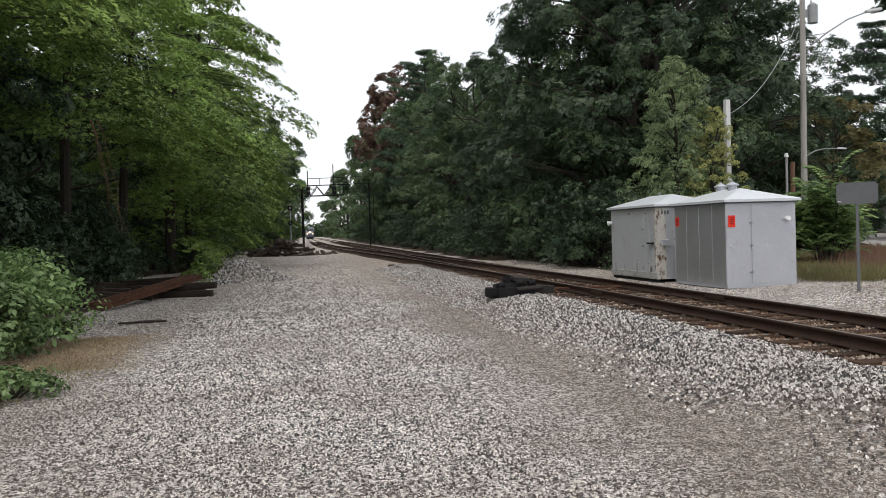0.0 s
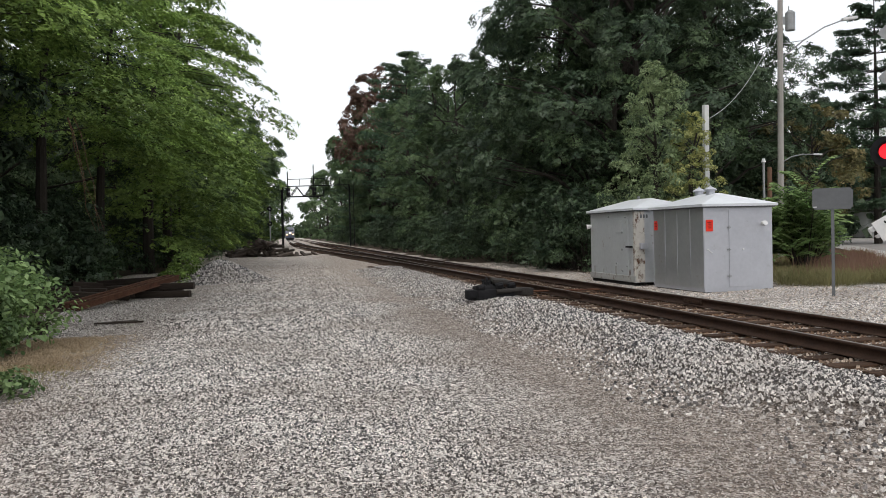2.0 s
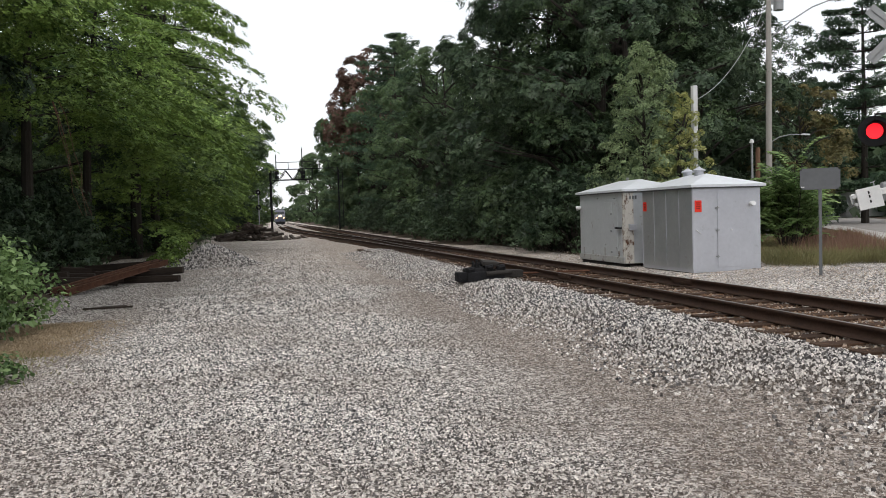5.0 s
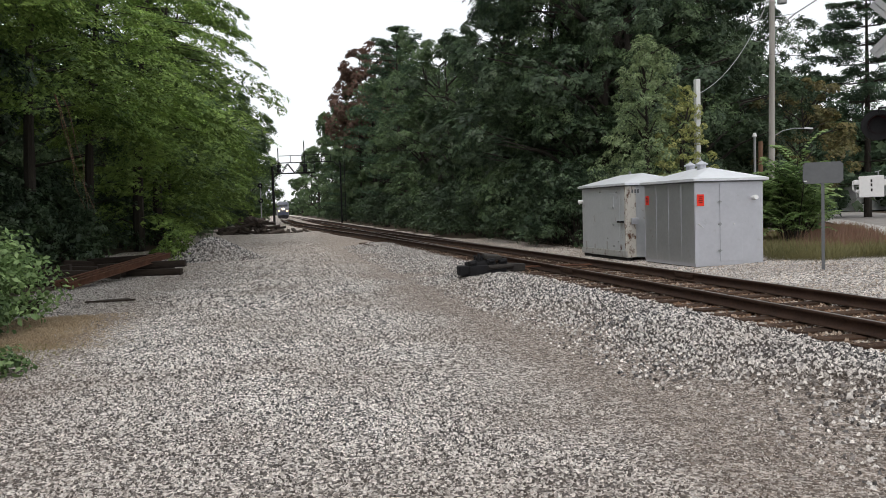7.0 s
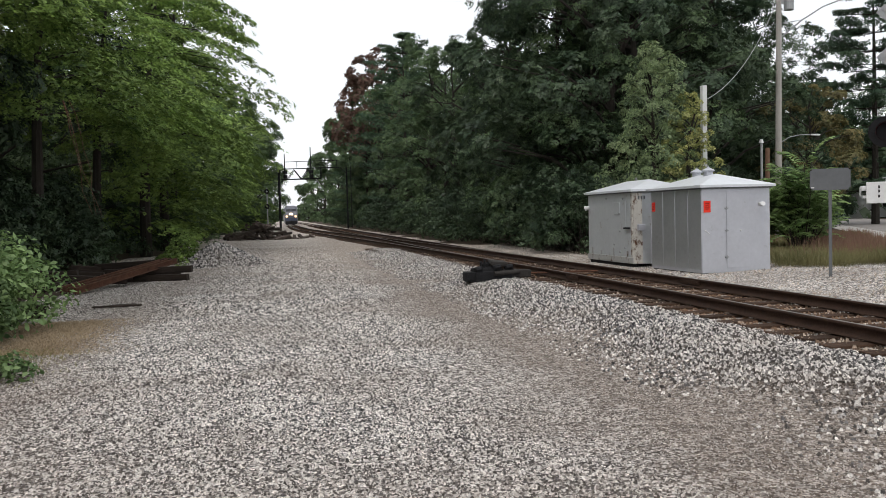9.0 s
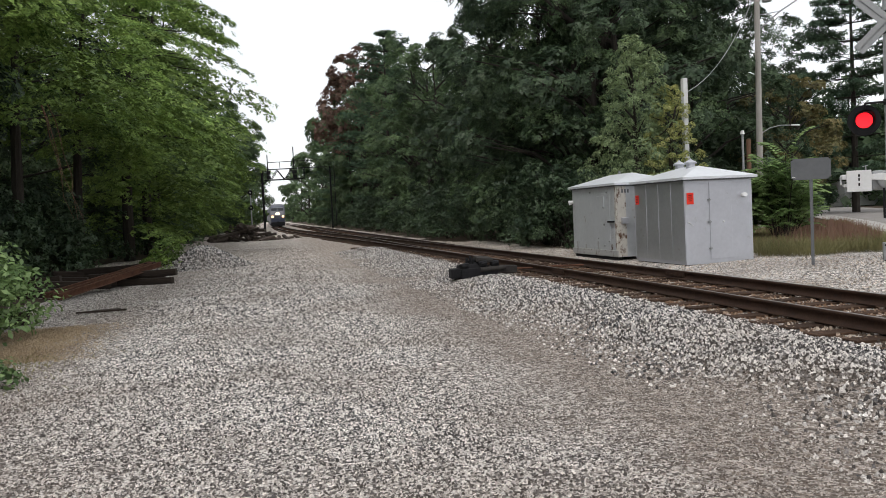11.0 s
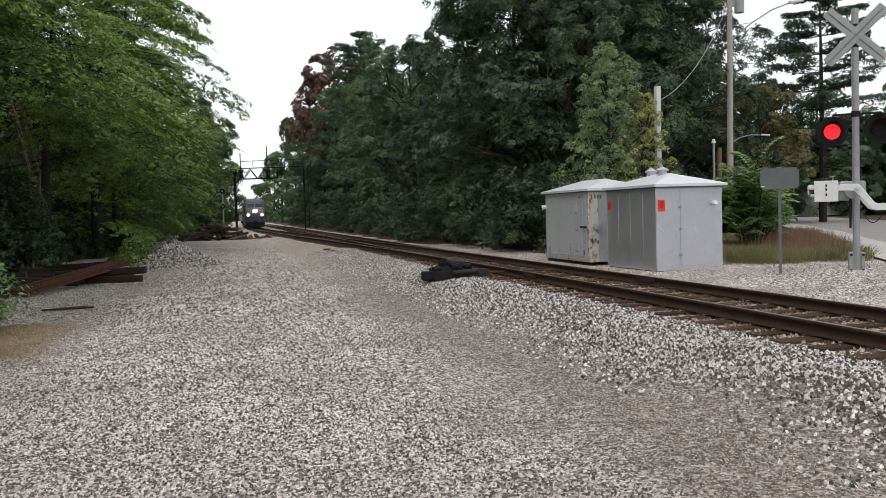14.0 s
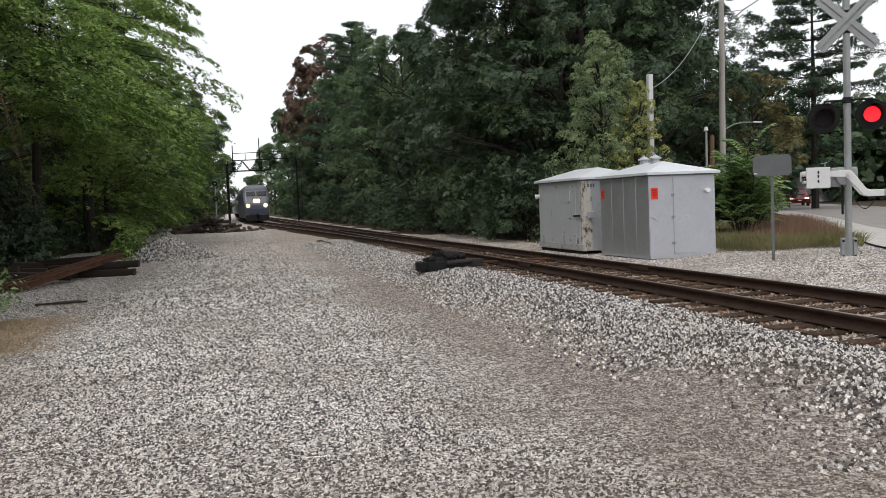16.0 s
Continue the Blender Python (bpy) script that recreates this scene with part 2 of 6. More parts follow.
M_OLD = mat("stained_galvanised", (0.44, 0.46, 0.475), (0.54, 0.56, 0.575), 1.2, 0.42, 0.3, 0.08, spots=(0.20, 0.15, 0.11), spot_at=(0.60, 0.72))
M_RUSTY = mat("flaking_rusty_paint", (0.48, 0.46, 0.42), (0.58, 0.56, 0.52), 2, 0.8, 0.1, 0.3, spots=(0.11, 0.055, 0.032), spot_at=(0.50, 0.62), spot_scale=6, stretch=(1, 1, 0.6))
M_STAINED = mat("rust_streaked_steel", (0.36, 0.36, 0.35), (0.46, 0.46, 0.45), 1.2, 0.6, 0.4, 0.1, spots=(0.10, 0.055, 0.035), spot_at=(0.55, 0.64), spot_scale=5, stretch=(1, 1, 0.6))
M_ROOF = mat("pale_metal_roof", (0.60, 0.62, 0.65), (0.72, 0.74, 0.77), 1.1, 0.45, 0.25, 0.05, spots=(0.5, 0.5, 0.5), spot_at=(0.6, 0.85))
M_RED = mat("red_notice", (0.75, 0.03, 0.02), (0.85, 0.06, 0.03), 8, 0.6, 0, 0.02)
M_DARK = mat("dark_gap", (0.012, 0.012, 0.012), (0.03, 0.03, 0.03), 6, 0.9)
M_BLACK = mat("black_paint", (0.010, 0.010, 0.011), (0.022, 0.022, 0.024), 5, 0.9, 0.0, 0.1)
M_STEEL = mat("galvanised_steel", (0.25, 0.26, 0.265), (0.36, 0.37, 0.375), 3, 0.55, 0.4, 0.06, spots=(0.28, 0.27, 0.26))
M_GREYSIGN = mat("grey_sign_back", (0.115, 0.12, 0.128), (0.15, 0.155, 0.163), 2, 0.6, 0.1, 0.03)
M_WHITE = mat("white_paint", (0.60, 0.60, 0.60), (0.70, 0.70, 0.70), 3, 0.5, 0, 0.04, spots=(0.52, 0.50, 0.48), spot_at=(0.62, 0.8))
M_POLE = mat("weathered_pole", (0.30, 0.28, 0.26), (0.42, 0.40, 0.37), 4, 0.9, 0, 0.3, stretch=(4, 4, 0.3))
M_BROWNPOLE = mat("brown_pole", (0.13, 0.075, 0.05), (0.2, 0.12, 0.08), 4, 0.9, 0, 0.3, stretch=(4, 4, 0.3))
M_BARK = mat("bark", (0.022, 0.019, 0.016), (0.060, 0.052, 0.044), 3, 0.95, 0, 0.7, stretch=(4, 4, 0.6))
M_GLASS = mat("dark_glass", (0.02, 0.023, 0.027), (0.03, 0.034, 0.04), 2, 0.08, 0, 0)
M_CONC = mat("concrete", (0.38, 0.36, 0.34), (0.50, 0.48, 0.45), 3, 0.9, 0, 0.2)
M_ASPHALT = mat("pale_asphalt", (0.23, 0.215, 0.205), (0.32, 0.30, 0.285), 0.8, 0.9, 0, 0.2, bscale=60)
M_SOIL = mat("forest_floor", (0.035, 0.026, 0.018), (0.09, 0.066, 0.045), 1.5, 0.95, 0, 0.6, bscale=14)
M_TRAIN = mat("brushed_train_silver", (0.10, 0.105, 0.125), (0.15, 0.155, 0.18), 0.8, 0.4, 0.3, 0.02)
M_BLUE = mat("slate_blue_paint", (0.05, 0.06, 0.10), (0.075, 0.09, 0.14), 0.9, 0.45, 0, 0.02)
L_MAPLE = leaf_mat("maple_leaves", (0.052, 0.10, 0.03), (0.33, 0.47, 0.11), 0.24, leaflet=0.085)
L_NEAR = leaf_mat("near_maple_leaves", (0.05, 0.10, 0.028), (0.38, 0.54, 0.13), 0.26, leaflet=0.062)
L_DECID = leaf_mat("oak_leaves", (0.044, 0.08, 0.04), (0.16, 0.23, 0.10), 0.2, leaflet=0.08, fill=0.52)
# oak leaves at about half brightness: the wood's shade is put into the colour
L_SHADE = leaf_mat("shaded_oak_leaves", (0.022, 0.042, 0.025), (0.088, 0.13, 0.064), 0.15, leaflet=0.075, fill=0.52)
# leaf colour lowered to carry the deep shade inside the wood
L_WOODS = leaf_mat("shaded_wood_leaves", (0.03, 0.053, 0.027), (0.085, 0.125, 0.06), 0.25)
L_RED = leaf_mat("turning_leaves", (0.10, 0.062, 0.045), (0.19, 0.105, 0.078), 0.3, leaflet=0.16)
L_PINE = leaf_mat("pine_needles", (0.036, 0.074, 0.044), (0.105, 0.165, 0.086), 0.28, leaflet=0.085, fill=0.54)
L_BIRCH = leaf_mat("birch_leaves", (0.16, 0.235, 0.115), (0.38, 0.465, 0.235), 0.36, leaflet=0.045, fill=0.56)
L_YELLOW = leaf_mat("yellowing_leaves", (0.19, 0.225, 0.075), (0.44, 0.42, 0.17), 0.36, leaflet=0.045, fill=0.56)
L_TURN = leaf_mat("orange_turning_leaves", (0.085, 0.09, 0.035), (0.22, 0.18, 0.075), 0.35, leaflet=0.1)
L_BUSH = leaf_mat("bush_leaves", (0.045, 0.095, 0.028), (0.30, 0.42, 0.17), 0.25)
L_SUMAC = leaf_mat("sumac_leaves", (0.09, 0.16, 0.05), (0.33, 0.44, 0.18), 0.35)
L_DRY = leaf_mat("dry_grass_blades", (0.34, 0.255, 0.165), (0.56, 0.44, 0.29), 0.3)
L_GRASS = leaf_mat("verge_grass_blades", (0.11, 0.11, 0.045), (0.27, 0.24, 0.115), 0.3)
L_REDGRASS = leaf_mat("reddish_grass_heads", (0.20, 0.11, 0.075), (0.30, 0.18, 0.13), 0.3)


# ---- builders ----
def part(name, bm, material, parent, label="", smooth=False):
    me = bpy.data.meshes.new(name)
    bm.to_mesh(me)
    bm.free()
    me.materials.append(material)
    if smooth:
        me.polygons.foreach_set("use_smooth", [True] * len(me.polygons))
    ob = new(name, me)
    ob.parent = parent
    if label:
        ob["label"] = label
    return ob


def thing(name, label, category, at=None, group="", kind=""):
    ob = new(name)
    ob.empty_display_size = 0.1
    if at is not None:
        ob.matrix_world = at
    return tagged(ob, label, category, group, kind)


def box(bm, size, at=(0, 0, 0), rot=(0, 0, 0), bevel=0.0):
    m = pose(*at, *rot) @ Matrix.Diagonal((*size, 1))
    vs = bmesh.ops.create_cube(bm, size=1, matrix=m)["verts"]
    if bevel:
        es = list({e for v in vs for e in v.link_edges})
        bmesh.ops.bevel(bm, geom=es, offset=bevel, segments=2, affect="EDGES", profile=0.6)
    return bm


def tube(bm, p, q, r1, r2=None, n=10):
    p, q = Vector(p), Vector(q)
    d = q - p
    m = Matrix.Translation((p + q) / 2) @ d.to_track_quat("Z", "Y").to_matrix().to_4x4()
    bmesh.ops.create_cone(bm, cap_ends=True, segments=n, radius1=r1, radius2=r1 if r2 is None else r2, depth=d.length, matrix=m)
    return bm


def B():
    return bmesh.new()


def mesh_of(name, verts, faces, material, smooth=False):
    """A mesh from computed arrays; all faces have the same number of corners."""
    verts, faces = np.asarray(verts, "f"), np.asarray(faces, "i")
    me = bpy.data.meshes.new(name)
    me.vertices.add(len(verts))
    me.vertices.foreach_set("co", verts.ravel())
    k = faces.shape[1]
    me.loops.add(faces.size)
    me.loops.foreach_set("vertex_index", faces.ravel())
    me.polygons.add(len(faces))
    me.polygons.foreach_set("loop_start", np.arange(0, faces.size, k, dtype="i"))
    if smooth:
        me.polygons.foreach_set("use_smooth", np.ones(len(faces), dtype=bool))
    me.update(calc_edges=True)
    me.validate()
    me.materials.append(material)
    return me


def smooth_line(knots, width=6.0):
    """A smooth function through roughly these knots."""
    ys = np.arange(-60, 520, 1.0)
    v = np.interp(ys, [k[0] for k in knots], [k[1] for k in knots])
    k = np.hanning(int(width * 2) + 1)
    v = np.convolve(np.pad(v, int(width), mode="edge"), k / k.sum(), mode="valid")
    return lambda y: np.interp(y, ys, v)


# ---- plan: the railway runs along X = off - SLOPE * Y ----
SLOPE = 0.166
MAIN = smooth_line([(-60, 7.9), (0, 7.3), (12, 7.17), (20, 6.95), (28, 6.72), (40, 6.65), (100, 6.4), (200, 5.5), (303, 4.8), (520, 3.8)], 8)
LEFT_KNOTS = [(-60, 7.9), (0, 7.3), (12, 7.17), (20, 6.95), (28, 6.72), (48, 5.6), (60, 4.7), (85, 3.3), (98, 2.54), (124, 1.95), (162, 1.55), (213, 0.95), (303, 0.4), (520, -0.6)]
LEFT = smooth_line(LEFT_KNOTS, 14)
RAIL_TOP, TIE_TOP = 0.33, 0.15


def main_x(y):
    return MAIN(y) - SLOPE * y


def left_x(y):
    return LEFT(y) - SLOPE * y


def sstep(a, b, v):
    t = np.clip((v - a) / (b - a), 0, 1)
    return t * t * (3 - 2 * t)


def ground_z(x, y):
    """Height of the ground."""
    x, y = np.asarray(x, float), np.asarray(y, float)
    off = x + SLOPE * y
    u = off - MAIN(y)
    ul = off - np.where(y > 20, LEFT(y), MAIN(y))
    low = 0.10 * sstep(25, 60, y)
    bed = 0.118
    z = np.where(u > 0, bed + 0.05 * sstep(2.5, 5, u), low + (bed - low) * sstep(-3.4, -1.75, np.maximum(ul, u)))
    z = z + 0.12 * sstep(2.3, 4.5, u) * sstep(20, 15, y)
    z = z - 0.35 * sstep(-9.5, -14, off) + 0.035 * np.sin(x * 0.9 + 1.3 * np.sin(y * 0.35)) * np.sin(y * 0.55) * sstep(-1.9, -3.6, u)
    z = z - 0.06 * sstep(10, 16, off) * sstep(24, 30, y)
    return z


# ---- ground ----
def build_ground():
    xs = np.concatenate([np.linspace(-900, -60, 12), np.linspace(-50, -14, 13), np.arange(-12, 16, 0.3), np.linspace(17, 60, 16), np.linspace(80, 900, 10)])
    ys = np.concatenate([np.linspace(-300, -20, 8), np.linspace(-15, 2, 8), np.arange(3, 34, 0.3), np.linspace(35, 120, 50), np.linspace(130, 460, 30), np.linspace(520, 1800, 6)])
    gx, gy = np.meshgrid(xs, ys)
    # shear the sheet so that its lines follow the railway
    px = gx - SLOPE * gy
    v = np.stack([px, gy, ground_z(px, gy)], -1).reshape(-1, 3)
    nx, ny = len(xs), len(ys)
    i = (np.arange(ny - 1)[:, None] * nx + np.arange(nx - 1)).ravel()
    f = np.stack([i, i + 1, i + 1 + nx, i + nx], -1)
    me = mesh_of("ground", v, f, M_LOT, True)
    me.materials.append(M_SOIL)
    c = v[f].mean(1)
    off = c[:, 0] + SLOPE * c[:, 1]
    edge = -6.7 - 0.8 * np.sin(c[:, 1] * 0.23) - 0.5 * np.sin(c[:, 1] * 0.9)
    soil = (off < edge) | ((off > 10.6) & (c[:, 1] > 27)) | ((off > 9.0 + 0.3 * np.sin(c[:, 1] * 0.8)) & (c[:, 1] > 40)) | (off > 24)
    me.polygons.foreach_set("material_index", soil.astype("i"))
    return tagged(new("ground", me), "pale crushed stone yard and dark forest floor", "ground", kind="structure")


build_ground()


# ---- railway ----
def rail_mesh(name, fx, y0, y1, side, material_pair, parent, step=2.0):
    """A flat-bottomed rail swept along a line, side metres off its middle."""
    prof = [(-0.07, 0), (-0.07, 0.012), (-0.012, 0.03), (-0.010, 0.115), (-0.036, 0.125), (-0.036, 0.155), (-0.028, 0.163), (0.028, 0.163), (0.036, 0.155), (0.036, 0.125), (0.010, 0.115), (0.012, 0.03), (0.07, 0.012), (0.07, 0)]
    ys = np.arange(y0, y1 + step / 2, step)
    k = len(prof)
    vs = []
    for y in ys:
        d = Vector((float(fx(y + 0.5) - fx(y - 0.5)), 1.0, 0)).normalized()
        nrm = Vector((d.y, -d.x, 0))
        c = Vector((float(fx(y)), float(y), RAIL_TOP - 0.163)) + nrm * side
        vs += [tuple(c + nrm * a + Vector((0, 0, b))) for a, b in prof]
    fs = [(s * k + i, s * k + (i + 1) % k, (s + 1) * k + (i + 1) % k, (s + 1) * k + i) for s in range(len(ys) - 1) for i in range(k)]
    me = mesh_of(name, vs, fs, material_pair[0])
    me.materials.append(material_pair[1])
    top = np.tile(np.arange(k) == 6, len(ys) - 1)
    me.polygons.foreach_set("material_index", top.astype("i"))
    ob = new(name, me)
    ob.parent = parent
    return ob


track = thing("railway_track", "rusty two-rail track on creosoted wooden sleepers in crushed stone", "railway track", kind="structure")
rail_mesh("rail", main_x, -30, 420, -0.752, (M_RAIL, M_RAILHEAD), track)
rail_mesh("rail", main_x, -30, 420, 0.752, (M_RAIL, M_RAILHEAD), track)
track_b = thing("diverging_track", "rusty second track curving away from a switch on wooden sleepers", "railway track", kind="structure")
rail_mesh("rail", left_x, 24, 420, -0.752, (M_RAIL, M_RAILHEAD), track_b)
rail_mesh("rail", left_x, 24, 420, 0.752, (M_RAIL, M_RAILHEAD), track_b)


def joint_bars():
    """Bolted joint bars on the sides of the rails."""
    for y, side in ((17.6, -0.752), (15.3, 0.752), (24.5, 0.752), (29.2, -0.752)):
        bm = B()
        yaw = math.degrees(math.atan(float(main_x(y + 1) - main_x(y - 1)) / 2))
        for w in (-0.028, 0.028):
            box(bm, (0.03, 0.72, 0.085), (w, 0, -0.08), bevel=0.006)
            for k in range(4):
                tube(bm, (w, -0.27 + 0.18 * k, -0.08), (w * 2.1, -0.27 + 0.18 * k, -0.08), 0.018, n=6)
        ob = part("joint_bar", bm, M_RAIL, track)
        ob.matrix_world = pose(float(main_x(y)), y, RAIL_TOP, 0, 0, -yaw) @ Matrix.Translation((side, 0, 0))


joint_bars()


def sleepers():
    bm = B()
    box(bm, (2.6, 0.23, 0.18), bevel=0.012)
    me = bpy.data.meshes.new("sleeper")
    bm.to_mesh(me)
    bm.free()
    me.materials.append(M_TIE)
    far_v, far_f = [], []
    cube = np.array([(x, y, z) for z in (-0.09, 0.09) for y in (-0.115, 0.115) for x in (-1.3, 1.3)])
    cf = np.array([(0, 2, 3, 1), (4, 5, 7, 6), (0, 1, 5, 4), (2, 6, 7, 3), (0, 4, 6, 2), (1, 3, 7, 5)])
    rng = random.Random(5)
    for parent, fx, y0 in ((track, main_x, -6.0), (track_b, left_x, 40.0)):
        y, n = y0, 0
        while y < 180:
            yaw = math.degrees(math.atan(float(fx(y + 1) - fx(y - 1)) / 2))
            long = 1.0
            shift = 0.0
            if parent is track and 17 < y < 40:  # long switch sleepers
                long = 1.15 + 0.45 * min(1, (y - 17) / 23)
                shift = -1.3 * (long - 1.0)
            m = pose(float(fx(y)) + shift + rng.uniform(-0.05, 0.05), y + rng.uniform(-0.03, 0.03), TIE_TOP - 0.09 + rng.uniform(-0.012, 0.006), rng.uniform(-0.6, 0.6), 0, -yaw + rng.uniform(-1.2, 1.2))
            if n < 150 and y < 75:
                ob = new("sleeper", me)
                ob.parent = parent
                ob.matrix_world = m @ Matrix.Diagonal((long, 1, 1, 1))
            else:
                r = np.array(m)
                base = len(far_v) * 8
                far_v.append(cube @ r[:3, :3].T + r[:3, 3])
                far_f.append(cf + base)
            y += 0.53
            n += 1
    ob = new("far_sleeper", mesh_of("far_sleeper", np.concatenate(far_v), np.concatenate(far_f), M_TIE))
    ob.parent = track
    tagged(ob, kind="stuff")


# ---- loose stone ----
# an angular stone: four low corners, two shoulders and a short ridge; its underside is buried
CHIP = np.array([(-0.5, -0.5, -0.35), (0.5, -0.45, -0.35), (0.5, 0.5, -0.35), (-0.5, 0.45, -0.35), (-0.30, -0.10, 0.62), (0.32, 0.14, 0.52)])
CHIP_F = np.array([(0, 1, 5), (0, 5, 4), (1, 2, 5), (2, 3, 4), (2, 4, 5), (3, 0, 4)])


def stones(name, label, px, py, pz, size, material, rng):
    """Angular stones at these places, one mesh."""
    n = len(px)
    v = CHIP[None] * rng.uniform(0.75, 1.25, (n, 1, 3)) * size[:, None, None] * rng.uniform(0.7, 1.3, (n, 6, 1))
    a, b = rng.uniform(0, 6.28, n), rng.uniform(-0.6, 0.6, n)
    ca, sa, cb, sb = np.cos(a), np.sin(a), np.cos(b), np.sin(b)
    y, z = v[..., 1] * cb[:, None] - v[..., 2] * sb[:, None], v[..., 1] * sb[:, None] + v[..., 2] * cb[:, None]
    x = v[..., 0]
    v = np.stack([x * ca[:, None] - y * sa[:, None] + px[:, None], x * sa[:, None] + y * ca[:, None] + py[:, None], z + pz[:, None]], -1).reshape(-1, 3)
    f = (CHIP_F[None] + np.arange(n)[:, None, None] * 6).reshape(-1, 3)
    return tagged(new(name, mesh_of(name, v, f, material)), label, "gravel", kind="stuff")


def scatter():
    rng = np.random.default_rng(3)
    # the yard, in three belts of growing distance
    X, Y, S = [], [], []
    for y0, y1, dens, s0, s1 in ((3.6, 8, 1550, 0.010, 0.023), (8, 14, 640, 0.015, 0.029), (14, 24, 170, 0.022, 0.042), (24, 46, 28, 0.035, 0.065)):
        wide = 0.62 * y1 + 1.5
        n = int(dens * (y1 - y0) * 2 * wide)
        x, y, s = rng.uniform(-wide, wide, n), rng.uniform(y0, y1, n), rng.uniform(s0, s1, n)
        keep = (np.abs(x) < 0.62 * y + 1.2)
        X.append(x[keep]), Y.append(y[keep]), S.append(s[keep])
    x, y, s = map(np.concatenate, (X, Y, S))
    off = x + SLOPE * y
    u = off - MAIN(y)
    wob = 0.45 * np.sin(y * 0.9 + np.sin(x * 1.3)) + 0.3 * np.sin(y * 2.3 + x)
    bare = np.maximum(sstep(1.4, 2.6, off + wob), sstep(-1.6, -3.0, off + wob))
    keep = (u < -2.0) & (rng.uniform(0, 1, len(x)) > 0.20 * bare) & (off > -5.9 + 0.5 * np.sin(y * 1.7))
    x, y, s = x[keep], y[keep], (s * (1 - 0.34 * bare))[keep]
    stones("yard_gravel", "grey and white crushed stone strewn over the yard", x, y, ground_z(x, y) + s * 0.12, s, M_STONE, rng)
    # the shoulder of the track bed, coarser
    n = 68000
    y = 4.5 + 34 * rng.uniform(0, 1, n) ** 2.1
    u = rng.uniform(-3.9, -1.22, n)
    s = rng.uniform(0.016, 0.035, n)
    x = u + MAIN(y) - SLOPE * y
    edge = np.interp(y, [6, 8, 11, 15], [-2.2, -2.55, -2.9, -3.1]) + 0.3 * np.sin(y * 1.3) + 0.2 * np.sin(y * 3.1)
    keep = (u > edge - rng.exponential(0.45, n))
    x, y, s, u = x[keep], y[keep], s[keep], u[keep]
    heap = 0.05 * sstep(-1.3, -1.9, u) * sstep(-3.2, -2.4, u)
    stones("ballast_shoulder", "coarse grey and white ballast heaped along the track", x, y, ground_z(x, y) + s * 0.2 + heap, s, M_BALLAST, rng)
    # between the rails
    n = 17000
    y = 4.5 + 50 * rng.uniform(0, 1, n) ** 1.9
    u = rng.uniform(-1.25, 1.5, n)
    s = rng.uniform(0.022, 0.042, n)
    x = u + MAIN(y) - SLOPE * y
    stones("ballast_bed", "rust-dusted ballast between the sleepers and rails", x, y, ground_z(x, y) + s * 0.3 + 0.002, s, M_BED, rng)
    # beyond the track
    n = 7000
    y = 9 + 32 * rng.uniform(0, 1, n) ** 1.5
    u = rng.uniform(1.4, 6.5, n)
    s = rng.uniform(0.018, 0.04, n)
    x = u + MAIN(y) - SLOPE * y
    stones("far_side_gravel", "pale tan gravel around the sheds", x, y, ground_z(x, y) + s * 0.15, s, M_TANSTONE, rng)


# ---- trees ----
def sprays(rng, p, nrm, size, slim, loose=0.5):
    """Leaf sprays at p: folded four-cornered blades that face roughly along nrm."""
    n = len(p)
    nr = nrm + rng.normal(0, loose, (n, 3))
    nr /= np.linalg.norm(nr, axis=1)[:, None] + 1e-6
    g = rng.normal(0, 1, (n, 3)) + np.array([0, 0, -0.5])
    f = g - nr * (g * nr).sum(1)[:, None]
    f /= np.linalg.norm(f, axis=1)[:, None] + 1e-6
    w = np.cross(nr, f)
    s = (size * rng.uniform(0.6, 1.3, n))[:, None]
    base = p - f * s * 0.5
    q = np.stack([base, base + (f * 0.45 + w * slim * 0.5) * s + nr * s * 0.1, base + f * s, base + (f * 0.45 - w * slim * 0.5) * s + nr * s * 0.1], 1)
    return q.reshape(-1, 3), np.arange(n * 4).reshape(-1, 4)


def leaves(rng, centres, radii, count, size, flat, droop=0.0, slim=0.55, out=None):
    """Leaf sprays over the domes of clumps, denser on their upper and outer sides. out: where each clump faces."""
    k = len(centres)
    per = np.full(k, count)
    c, r = np.repeat(centres, per, 0), np.repeat(radii, per, 0)
    n = len(c)
    o = np.zeros((n, 3)) if out is None else np.repeat(out, per, 0)
    d = rng.normal(0, 1, (n, 3)) + 0.7 * o + np.array([0, 0, 0.55])
    d /= np.linalg.norm(d, axis=1)[:, None]
    p = c + d * (r * rng.uniform(0.45, 1.08, n) ** 0.5)[:, None] * np.array([1, 1, flat])
    p[:, 2] -= droop * (d[:, 0] ** 2 + d[:, 1] ** 2) * r
    return sprays(rng, p, d * 0.8 + o * 0.4 + np.array([0, 0, 0.55]), size, slim)


